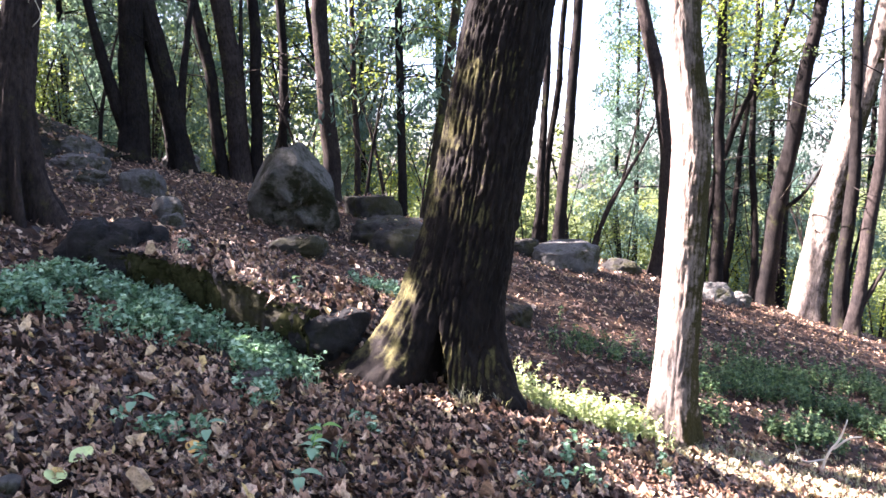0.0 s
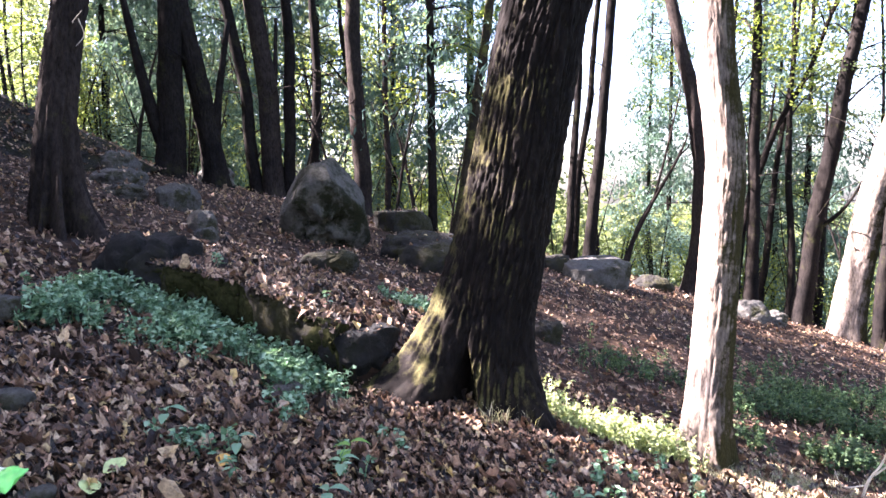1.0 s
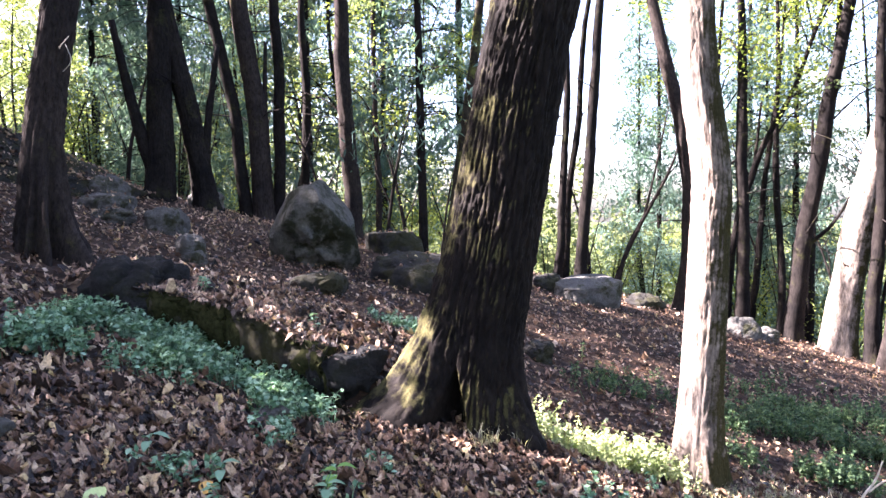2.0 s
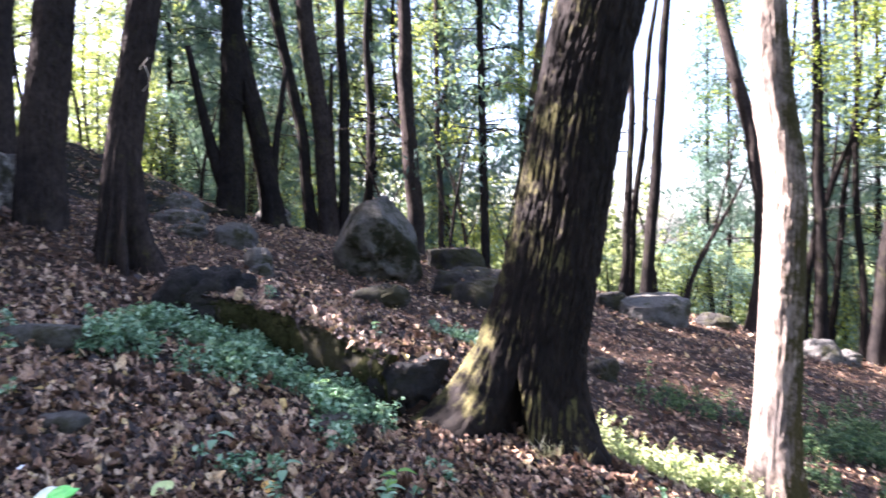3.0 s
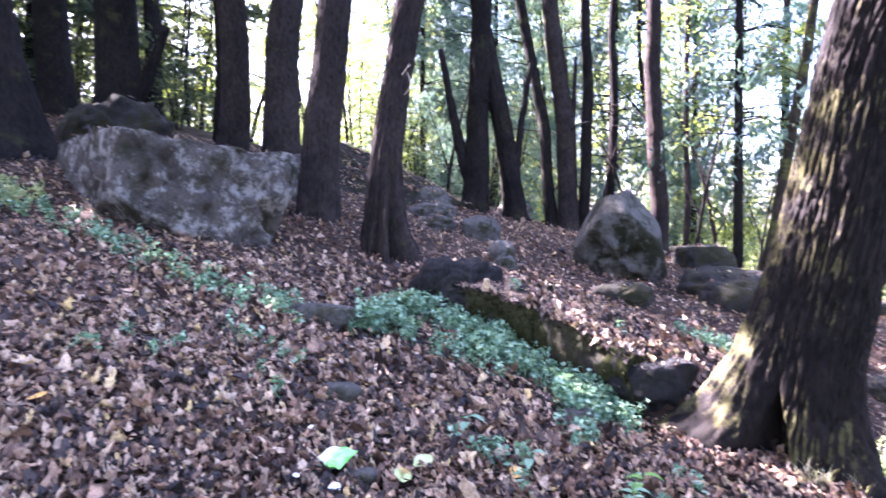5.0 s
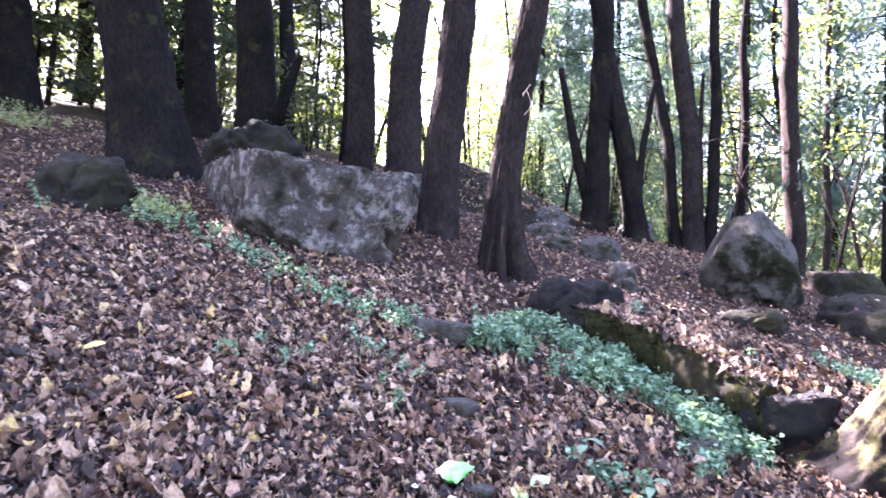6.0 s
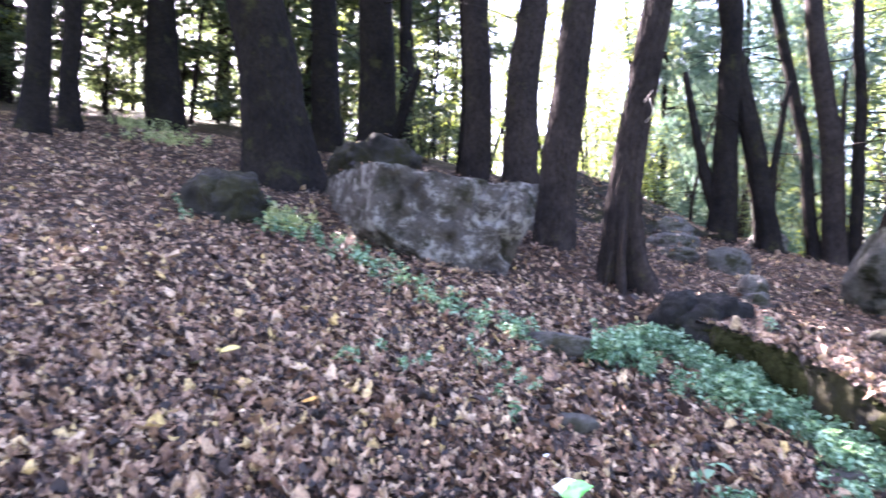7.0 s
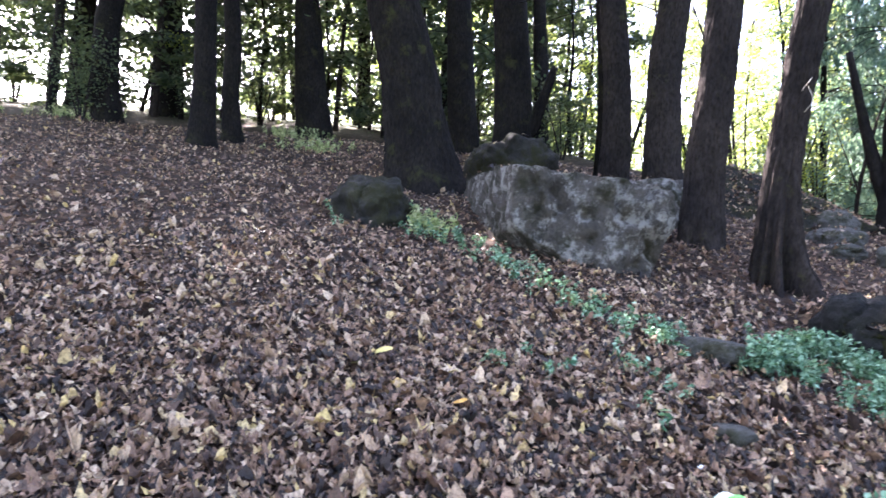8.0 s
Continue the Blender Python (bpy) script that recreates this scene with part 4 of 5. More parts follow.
def broadleaf(seed, height, spread, mat, bark, clumps, leaves, low=0.3, size=0.2):
    """A valley tree at the origin with a loose crown."""
    rng = np.random.default_rng(seed)
    root = new("broadleaf_tree")
    line = spline([(0, 0, -0.4), (rng.normal(0, 0.25), rng.normal(0, 0.25), height * 0.22), (rng.normal(0, 0.45), rng.normal(0, 0.45), height * 0.5), (rng.normal(0, 0.6), rng.normal(0, 0.6), height)], 26)
    rad = np.linspace(height * 0.0065 + 0.015, 0.012, 26)
    v, f = tube(line, rad, 12, 0.01, 5, seed)
    piece("trunk", v, f, bark, root)
    c = crown_clumps(rng, (0, 0, height * low), (0, 0, height + 0.6), spread, clumps)
    limbs = []
    for q in c[:26]:
        i = int(np.clip(np.argmin(np.abs(line[:, 2] - (q[2] - 0.7))), 2, 25))
        ln = spline([line[i], (line[i] + q) / 2 + np.array((0, 0, 0.2)), q], 5)
        limbs.append(tube(ln, np.linspace(max(0.015, rad[i] * 0.45), 0.006, 5), 3))
    v, f = joined(limbs)
    tagged(piece("branchwork", v, f, bark, root), kind="stuff")
    size_of = rng.uniform(0.6, 1.4, (clumps, 1))
    at = np.repeat(c, leaves, 0) + rng.normal(0, 1, (clumps * leaves, 3)) * np.array((0.32, 0.32, 0.085)) * np.repeat(size_of, leaves, 0) * (0.8 + spread * 0.12)
    v, f = leaf_cards(rng, at, size, size * 0.6, 0.1)
    piece("crown", v, f, mat, root)
    return tagged(root, "leafy valley tree with a loose backlit crown", "tree", "valley trees")


def build_valley():
    """Trees below the crest, seen through the stems."""
    rng = np.random.default_rng(77)
    spruces = [conifer(301, 15, 2.3, BARK_DARK), conifer(302, 18, 2.6, BARK_DARK, 0.1), conifer(303, 12, 2.0, BARK_DARK)]
    leafy = [broadleaf(311, 11, 2.6, LEAF_BRIGHT, BARK_BROWN, 28, 230, 0.35, 0.07), broadleaf(312, 13, 2.8, LEAF_MID, BARK_DARK, 28, 220, 0.2, 0.07), broadleaf(313, 8, 2.2, LEAF_BRIGHT, BARK_BROWN, 24, 230, 0.2, 0.068)]
    hazy = [broadleaf(321, 13, 3.2, FAR_LEAF, BARK_DARK, 40, 100, 0.05, 0.13), broadleaf(322, 15, 3.4, FAR_LEAF, BARK_DARK, 40, 100, 0.05, 0.13), broadleaf(323, 12, 3.0, LEAF_BRIGHT, BARK_DARK, 40, 100, 0.05, 0.125)]
    spots_h = [(42.5, 25), (46, 27), (49, 25), (52.5, 28), (3.5, 30), (7.5, 28), (11.5, 31), (15.5, 29), (19.5, 32), (23.5, 30), (28, 34), (32, 30), (36, 33), (40, 36), (45, 33), (50, 37), (56, 35), (62, 38), (6, 40), (13, 42), (20, 43), (27, 44), (34, 42), (-3, 42), (-26, 38), (-31, 34), (-35, 36), (-22, 33), (-17.5, 55), (-13.5, 58), (-9.5, 56)]
    tall = [broadleaf(341, 21, 3.8, FAR_LEAF, BARK_DARK, 56, 90, 0.12, 0.18), broadleaf(342, 24, 4.0, FAR_LEAF, BARK_DARK, 58, 90, 0.15, 0.18), broadleaf(343, 19, 3.6, LEAF_MID, BARK_DARK, 52, 90, 0.1, 0.17)]
    spots_a = [(34, 36), (40, 38), (48, 34), (56, 33), (60, 34)]
    spots_d = [(16.5, 20), (32.5, 22), (35.5, 20.5), (38, 24)]
    spots_e = [(-25.6, 18.5), (-22.4, 21)]
    spots_c = [(24, 18), (20, 24), (26.5, 22), (17, 27), (9, 36), (0.2, 19), (-14.3, 24), (-23.5, 20), (-27, 24), (-32, 21), (6.6, 18.5), (-15.8, 21), (19.8, 26), (12.8, 17.5), (22.4, 19.5), (28.4, 19), (25.4, 26)]
    spots_b = [(44, 24), (50, 23), (55, 22), (61, 20), (67, 18.5), (77.5, 20), (81, 18), (88, 17), (46.5, 23), (64, 24), (4.2, 17), (9.3, 16.5), (-26.5, 16.5), (-21, 17), (12.5, 18.5), (6.2, 19), (19, 21), (27.5, 28), (10, 26), (-25, 26), (-29.5, 19), (-34, 27), (-17, 44), (-5, 33), (1.2, 27), (39, 31), (47, 26), (57, 30), (66, 33), (75, 30), (33, 36), (15, 36), (85, 28), (92, 24), (70, 24)]
    hill = [broadleaf(331, 7.5, 2.5, LEAF_SHADED, BARK_DARK, 44, 84, 0.04, 0.21), broadleaf(332, 6.5, 2.3, LEAF_SHADED, BARK_DARK, 42, 84, 0.02, 0.2), broadleaf(333, 8, 2.2, LEAF_SHADED, BARK_DARK, 42, 84, 0.1, 0.19)]
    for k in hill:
        tagged(k, "leafy tree coloured dark, crowding the shaded hillside", group="hillside thicket")
    spots_t = [(56, 17.5), (58, 22), (60.5, 19), (63, 17), (65, 21), (68, 19.5), (71, 22), (73, 18), (76, 20.5), (79, 18), (82, 21), (85, 19), (88, 22), (91, 19.5), (95, 21), (62, 27), (69, 26), (77, 26), (84, 27), (47, 20), (50, 21.5), (53, 22), (49.5, 26)]
    slim = conifer(304, 11, 1.5, BARK_DARK, 0.16, 0.4)
    x, y = polar(3.3, 11.75)
    slim.matrix_world = pose(x, y, land_z(x, y), 0, 0, 40)
    tagged(slim, "slim dark pine with sparse drooping sprays", group="crest trees")
    first = {}
    for spots, kinds, key in ((spots_c, spruces, 3), (spots_b, leafy, 5), (spots_h, hazy, 4), (spots_t, hill, 5), (spots_a, tall, 4), (spots_d, leafy, 4), (spots_e, spruces, 4)):
        for i, (az, r) in enumerate(spots):
            k = kinds[(i * key + i // 3) % 3]
            x, y = polar(az, r)
            s = rng.uniform(0.85, 1.15)
            m = pose(x, y, land_z(x, y), 0, 0, rng.uniform(0, 360)) @ Matrix.Diagonal((s, s, s * rng.uniform(0.95, 1.1), 1))
            if k in first:
                copy_thing(k, m)
            else:
                first[k] = m
    for k, m in first.items():
        k.matrix_world = m


def shrub(seed, height, mat, n=2000, size=0.052):
    rng = np.random.default_rng(seed)
    root = new("shrub")
    stems, at = [], []
    for k in range(7):
        a = rng.uniform(0, 2 * math.pi)
        tip = np.array((math.cos(a), math.sin(a), 0)) * rng.uniform(0.3, 0.8) + np.array((0, 0, height * rng.uniform(0.7, 1.05)))
        ln = spline([(0, 0, -0.2), tip * 0.5 + (0, 0, 0.15), tip], 8)
        stems.append(tube(ln, np.linspace(0.022, 0.006, 8), 5))
        t = rng.uniform(0.25, 1.05, n // 7)[:, None]
        at.append(tip * t + rng.normal(0, 0.22, (n // 7, 3)))
    v, f = joined(stems)
    tagged(piece("stemwork", v, f, BARK_BROWN, root), kind="stuff")
    v, f = leaf_cards(rng, np.vstack(at), size, size * 0.6, 0.1)
    piece("leaves", v, f, mat, root)
    return tagged(root, "sunlit yellow-green shrub below the crest", "shrub", "crest shrubs")


def build_shrubs():
    rng = np.random.default_rng(5)
    kinds = [shrub(401, 1.8, LEAF_BRIGHT), shrub(402, 2.4, LEAF_MID), shrub(403, 1.3, LEAF_BRIGHT), shrub(404, 1.7, LEAF_SHADED, 1600, 0.07)]
    tagged(kinds[3], "leafy shrub coloured dark for the shaded hillside", group="hillside shrubs")
    spots = [(30.5, 14.5), (28.8, 15.5), (33, 15.8), (17, 15.5), (9.5, 15.2), (4.5, 15), (0.5, 15), (23, 15.2), (-9.5, 16.5), (-12, 17), (-15, 17.5), (-18, 17), (-22, 17), (-25, 16.5), (-29, 16.6), (-33, 17), (-7, 18), (36, 17), (40, 19), (78, 17), (86, 15), (62, 17), (58, 18), (73, 18), (52, 17), (48, 16.5), (80, 22), (85, 24), (90, 22), (95, 20), (76, 24), (68, 22), (64, 20), (72, 21), (55, 20), (50, 18)]
    first = {}
    for i, (az, r) in enumerate(spots):
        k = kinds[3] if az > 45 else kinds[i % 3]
        x, y = polar(az, r)
        s = rng.uniform(0.8, 1.25)
        m = pose(x, y, land_z(x, y), 0, 0, rng.uniform(0, 360)) @ Matrix.Diagonal((s, s, s, 1))
        if k in first:
            copy_thing(k, m)
        else:
            first[k] = m
    for k, m in first.items():
        k.matrix_world = m


def build_far_woods():
    rng = np.random.default_rng(9)
    spots = []
    for k in range(560):
        az, r = rng.uniform(-52, 75), 42 + 130 * rng.random() ** 1.3
        x, y = polar(az, r)
        n = int(150 * (60 / r) + 25)
        high, wide = (rng.uniform(8, 15) + 0.05 * (r - 42)) * (1.7 if az > 6 else 1.0), rng.uniform(1.8, 3.4)
        t = rng.random(n) ** 0.8
        a = rng.uniform(0, 2 * math.pi, n)
        rad = wide * (1.02 - t) ** 0.6 * np.sqrt(rng.random(n))
        spots.append(np.stack([x + rad * np.cos(a), y + rad * np.sin(a), land_z(x, y) + 0.6 + high * t], -1))
    c = np.vstack(spots)
    far = np.hypot(c[:, 0], c[:, 1])
    v, f = leaf_cards(rng, c, 0.22 + far * 0.006, 0.14 + far * 0.004, 0.1)
    tagged(piece("far_woods", v, f, FAR_LEAF), "hazy green woods across the valley", "woods", kind="stuff")


build_valley()
build_shrubs()
build_far_woods()


# ---------------------------------------------------------------- the floor's leaves and herbs
def fallen_leaves(rng, n, near, far, template, triangles):
    """n curled leaves strewn between two distances from the path."""
    az = np.radians(rng.uniform(-44, 100, n))
    r = near + (far - near) * rng.uniform(0, 1, n) ** 0.95
    x, y = -np.sin(az) * r, np.cos(az) * r
    return strewn(rng, x, y, land(x, y), template, triangles)


def strewn(rng, x, y, z, template, triangles):
    """Curled leaves lying at the given places."""
    n, r = len(x), np.hypot(x, y)
    length = rng.uniform(0.02, 0.05, n) * np.where(rng.random(n) < 0.12, 1.85, 1.0) * (1.15 if len(template) > 12 else 1.0) * np.where(r > 6, 1.15, 1.0)
    wide = length * rng.uniform(0.4, 0.85, n)
    yaw = rng.uniform(0, 2 * math.pi, n)
    tilt, tip = rng.normal(0, 0.38, n), rng.normal(0, 0.36, n)
    curl, cup = rng.normal(0.2, 0.5, n), rng.normal(0.15, 0.55, n)
    twist = rng.normal(0, 0.8, n)
    tpl = np.array(template)
    px = tpl[None, :, 0] * length[:, None]
    py = tpl[None, :, 1] * wide[:, None]
    pz = curl[:, None] * (tpl[None, :, 0] ** 2) * 2 * length[:, None] + cup[:, None] * np.abs(tpl[None, :, 1]) * 2 * wide[:, None]
    pz = pz + twist[:, None] * tpl[None, :, 0] * tpl[None, :, 1] * 2 * wide[:, None] + 0.07 * length[:, None] * rng.normal(0, 1, (n, len(tpl)))
    pz = pz + py * tilt[:, None] + px * tip[:, None]
    # follow the slope
    e = 0.06
    gx, gy = (land(x + e, y) - land(x - e, y)) / (2 * e), (land(x, y + e) - land(x, y - e)) / (2 * e)
    gx, gy = np.clip(gx, -0.5, 0.5), np.clip(gy, -0.5, 0.5)
    c, s = np.cos(yaw)[:, None], np.sin(yaw)[:, None]
    wx, wy = px * c - py * s, px * s + py * c
    lift = 0.006 + rng.uniform(0, 0.034, n)
    v = np.stack([x[:, None] + wx, y[:, None] + wy, z[:, None] + lift[:, None] + pz + gx[:, None] * wx + gy[:, None] * wy], -1).reshape(-1, 3)
    f = (np.arange(n)[:, None, None] * len(tpl) + np.array(triangles)[None]).reshape(-1, 3)
    return v, f


def build_litter():
    rng = np.random.default_rng(3)
    # a lobed leaf: rim, then three places along the midrib
    lobed = ((-0.5, 0.0), (-0.3, 0.3), (-0.14, 0.2), (0.02, 0.46), (0.16, 0.22), (0.34, 0.3), (0.5, 0.0), (0.32, -0.28), (0.14, -0.2), (0.0, -0.44), (-0.16, -0.22), (-0.32, -0.3), (-0.2, 0.0), (0.1, 0.0))
    lobes = ((0, 1, 12), (1, 2, 12), (2, 3, 13), (2, 13, 12), (3, 4, 13), (4, 5, 13), (5, 6, 13), (6, 7, 13), (7, 8, 13), (8, 9, 13), (9, 10, 13), (10, 12, 13), (10, 11, 12), (11, 0, 12))
    toothed = ((-0.5, 0.04), (-0.16, 0.42), (0.2, 0.34), (0.5, 0.0), (0.14, -0.38), (-0.26, -0.4), (0.0, 0.0))
    fan = tuple((k, (k + 1) % 6, 6) for k in range(6))
    plain = ((-0.5, 0.0), (-0.05, 0.45), (0.5, 0.0), (-0.05, -0.45), (0.0, 0.0))
    v, f = joined([fallen_leaves(rng, 16000, 1.2, 4.0, lobed, lobes), fallen_leaves(rng, 58000, 1.2, 6.0, toothed, fan)])
    u, t = rng.uniform(0.75, LEDGE_LEN - 0.1, 1500), rng.uniform(-0.235, 0.14, 1500)
    x, y = (LEDGE_A[k] + LEDGE_DIR[k] * u + LEDGE_BACK[k] * t for k in (0, 1))
    top = land(LEDGE_A[0] + LEDGE_DIR[0] * u + LEDGE_BACK[0] * 0.12, LEDGE_A[1] + LEDGE_DIR[1] * u + LEDGE_BACK[1] * 0.12)
    rim, rim_f = strewn(rng, x, y, top - 0.012 - 0.05 * ramp(u, 1.9, 2.3), toothed, fan)
    v, f = joined([(v, f), (rim, rim_f)])
    tagged(piece("leaf_litter", v, f, LITTER, smooth=False), "dry curled brown and mauve fallen leaves covering the ground", "fallen leaves", kind="stuff")
    v, f = fallen_leaves(rng, 46000, 6.0, 15.0, plain, ((0, 1, 4), (1, 2, 4), (2, 3, 4), (3, 0, 4)))
    # the flat ground at the foot of the slope
    a, r = np.radians(rng.uniform(100, 316, 16000)), 3.6 * np.sqrt(rng.random(16000))
    a = np.where(r < 1.2, rng.uniform(0, 2 * math.pi, 16000), a)
    x, y = -np.sin(a) * r, np.cos(a) * r
    on_rocks = [strewn(rng, x, y, land(x, y), plain, ((0, 1, 4), (1, 2, 4), (2, 3, 4), (3, 0, 4)))]
    for ob in [o for o in bpy.data.objects if o.name.split(".")[0] in ("ridge_rock", "rock_block", "boulder", "dark_rock", "hill_rock", "slab_rock", "rock_shelf", "ledge_end_rock", "flat_rock")]:
        m = ob.matrix_world.to_3x3()
        flat = [ob.matrix_world @ q.co for q in ob.data.vertices if (m @ q.normal).z > (0.4 if ob.name == "ridge_rock" else 0.66)]
        flat = np.array([q for q in flat if q.z > land_z(q.x, q.y)])
        much = {"ridge_rock": 2600, "boulder": 14, "rock_block": 160}
        pick = flat[rng.integers(0, len(flat), much[ob.name] if ob.name in much else 40)] + rng.normal(0, 0.03, (much[ob.name] if ob.name in much else 40, 1)) * np.array((1, 1, 0))
        part_v, part_f = strewn(rng, pick[:, 0], pick[:, 1], pick[:, 2] - 0.012, plain, ((0, 1, 4), (1, 2, 4), (2, 3, 4), (3, 0, 4)))
        on_rocks.append((part_v, part_f))
    v, f = joined([(v, f)] + on_rocks)
    tagged(piece("leaf_litter", v, f, LITTER, smooth=False), "dry brown fallen leaves covering the upper slope", "fallen leaves", kind="stuff")


def herb_patch(name, spots, mat, label, seed, height, size):
    """Low plants: stems with pairs of leaves. spots: (x, y) rows."""
    rng = np.random.default_rng(seed)
    stems, leaves = [], []
    for x, y in spots:
        z = land_z(x, y)
        hgt = height * rng.uniform(0.45, 1.15)
        lean = rng.normal(0, 0.25, 2) * hgt
        ln = np.array([(x, y, z - 0.02), (x + lean[0] * 0.4, y + lean[1] * 0.4, z + hgt * 0.6), (x + lean[0], y + lean[1], z + hgt)])
        stems.append(tube(ln, (0.004, 0.003, 0.0015), 3))
        m = rng.integers(12, 19) if size < 0.05 else rng.integers(7, 12)
        t = np.sort(rng.uniform(0.3, 1.0, m))[:, None]
        a = rng.uniform(0, 2 * math.pi, m)
        reach = size * 0.65 * (1.15 - 0.5 * t[:, 0])
        c = ln[0] * (1 - t) + ln[2] * t + np.stack([np.cos(a) * reach, np.sin(a) * reach, rng.normal(0, 0.01, m)], -1)
        leaves.append(c)
    root = new(name)
    v, f = joined(stems)
    piece("stems", v, f, mat, root)
    v, f = leaf_cards(rng, np.vstack(leaves), size, size * 0.58, 0.2, 0.2, up=0.5)
    piece("leaves", v, f, mat, root)
    return tagged(root, label, "herbs", kind="stuff")


def strew(rng, a, b, wide, n):
    """n places along the way from a to b, spread to either side."""
    a, b = np.array(a), np.array(b)
    d = (b - a) / np.linalg.norm(b - a)
    t = rng.uniform(0, 1, n)
    return a + (b - a) * t[:, None] + np.outer(rng.normal(0, wide, n), (-d[1], d[0])) + np.outer(rng.normal(0, wide * 0.5, n), d)


def build_herbs():
    rng = np.random.default_rng(8)
    band = np.vstack([strew(rng, (-2.28, 3.55), (-2.48, 4.35), 0.12, 240), strew(rng, (-2.45, 4.2), (-1.7, 4.0), 0.2, 430), strew(rng, (-1.8, 3.98), (-0.75, 3.78), 0.12, 330), strew(rng, (-2.5, 4.6), (-1.85, 4.35), 0.1, 230), strew(rng, (-1.9, 4.36), (-0.95, 4.0), 0.09, 260)])
    band = band[value_noise(np.column_stack([band * 4.5, band[:, :1] * 0]), 9) > -0.35]
    band = band + 0.07 * np.stack([np.sin(band[:, 0] * 9), np.sin(band[:, 0] * 7 + 2)], -1)
    herb_patch("nettle_patch", band, HERB, "blue-green nettle-like herbs in the hollow below the ledge", 1, 0.16, 0.046)
    path = np.vstack([strew(rng, (-2.7, 3.35), (-3.3, 3.2), 0.12, 32), strew(rng, (-3.3, 3.2), (-4.6, 3.4), 0.1, 40), strew(rng, (-4.6, 3.4), (-5.6, 3.25), 0.12, 26)])
    herb_patch("nettle_patch", path, HERB, "green herbs in a line across the hillside leaves", 2, 0.13, 0.045)
    low = np.vstack([strew(rng, (2.6, 7.3), (5.4, 7.5), 0.5, 900), strew(rng, (1.2, 6.7), (2.6, 7.0), 0.35, 160), strew(rng, (2.6, 6.3), (4.8, 6.6), 0.3, 560), strew(rng, (2.3, 5.78), (4.2, 5.85), 0.12, 240)])
    low = low[value_noise(np.column_stack([low * 2.6, low[:, :1] * 0]), 5) > -0.22]
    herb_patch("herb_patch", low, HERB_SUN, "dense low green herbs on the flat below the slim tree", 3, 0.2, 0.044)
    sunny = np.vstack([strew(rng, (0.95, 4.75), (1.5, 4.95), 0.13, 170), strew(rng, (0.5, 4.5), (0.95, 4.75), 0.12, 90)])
    herb_patch("herb_patch", sunny, HERB_LIT, "herbs coloured sunlit pale green at the foot of the massive tree", 4, 0.24, 0.04)
    # The farther tufts stand in for sun spots on the hillside.
    fern = np.vstack([strew(rng, (-5.75, 3.25), (-5.5, 3.35), 0.08, 22), strew(rng, (-6.2, 3.45), (-5.9, 3.35), 0.06, 10), strew(rng, (-11.9, 4.4), (-11.2, 4.7), 0.3, 50), strew(rng, (-14.5, 4.7), (-13.6, 5.2), 0.4, 60), strew(rng, (-16.3, 0.6), (-15.7, 1.4), 0.5, 70)])
    herb_patch("herb_patch", fern, HERB_LIT, "ferns coloured sunlit yellow-green beside the round rock and uphill", 6, 0.22, 0.06)
    bits = np.vstack([strew(rng, (-0.6, 5.9), (-0.2, 6.2), 0.17, 95), strew(rng, (-1.02, 3.32), (-0.9, 3.42), 0.07, 14), strew(rng, (-1.3, 2.7), (-0.9, 2.85), 0.08, 11), strew(rng, (-0.6, 2.8), (-0.45, 3.3), 0.08, 7), strew(rng, (0.3, 3.2), (1.3, 3.6), 0.15, 14), strew(rng, (-2.9, 2.2), (-2.0, 2.7), 0.2, 16), strew(rng, (-6, 3.4), (-7, 3.0), 0.3, 50)])
    herb_patch("herb_patch", bits, HERB, "scattered green seedlings among the fallen leaves", 5, 0.12, 0.042)


build_litter()
build_herbs()


# ---------------------------------------------------------------- small things on the ground
PACKET_GREEN = plain_material("green_foil_print", (0.16, 0.62, 0.12), 0.3, 0.6, 0.12, 18)
PACKET_PALE = plain_material("pale_foil_print", (0.72, 0.80, 0.62), 0.3, 0.6, 0.1, 18)
PAPER = plain_material("white_paper", (0.78, 0.78, 0.76), 0.7, 0.3, 0.06, 40)
LEAF_YELLOW = plain_material("yellow_fallen_leaf", (0.50, 0.42, 0.14), 0.55, 0.35, 0.2, 60)
LEAF_OCHRE = plain_material("ochre_fallen_leaf", (0.48, 0.27, 0.06), 0.55, 0.35, 0.2, 60)
LEAF_FADED = plain_material("faded_pale_leaf", (0.20, 0.20, 0.10), 0.55, 0.35, 0.2, 60)
LEAF_GREENISH = plain_material("yellowish_green_fallen_leaf", (0.36, 0.42, 0.17), 0.55, 0.35, 0.2, 60)
LEAF_YOUNG = green_material("young_seedling_leaf", (0.13, 0.26, 0.06), (0.17, 0.33, 0.08), (0.22, 0.38, 0.10), 0.4)
TWIG = plain_material("bleached_twig", (0.55, 0.48, 0.38), 0.8, 0.2, 0.2, 25)


def crumpled(length, wide, thick, seed, x0=-0.5, x1=0.5, nx=22, ny=14):
    """A creased pouch between two shares of its length."""
    out = []
    for side in (1, -1):
        u, w = np.meshgrid(np.linspace(x0, x1, nx), np.linspace(-0.5, 0.5, ny), indexing="ij")
        p = np.stack([u * length, w * wide, side * thick * np.clip((0.25 - u**2) * 4, 0, 1) ** 0.6 * np.clip((0.25 - w**2) * 4, 0, 1) ** 0.5], -1).reshape(-1, 3)
        p = p + 0.007 * np.stack([layered(p * 38 + k * 7, seed + k, 3) for k in range(3)], -1)
        i = (np.arange(nx - 1)[:, None] * ny + np.arange(ny - 1)).ravel()
        out.append((p, np.stack([i, i + ny, i + ny + 1, i + 1], -1)))
    return joined(out)


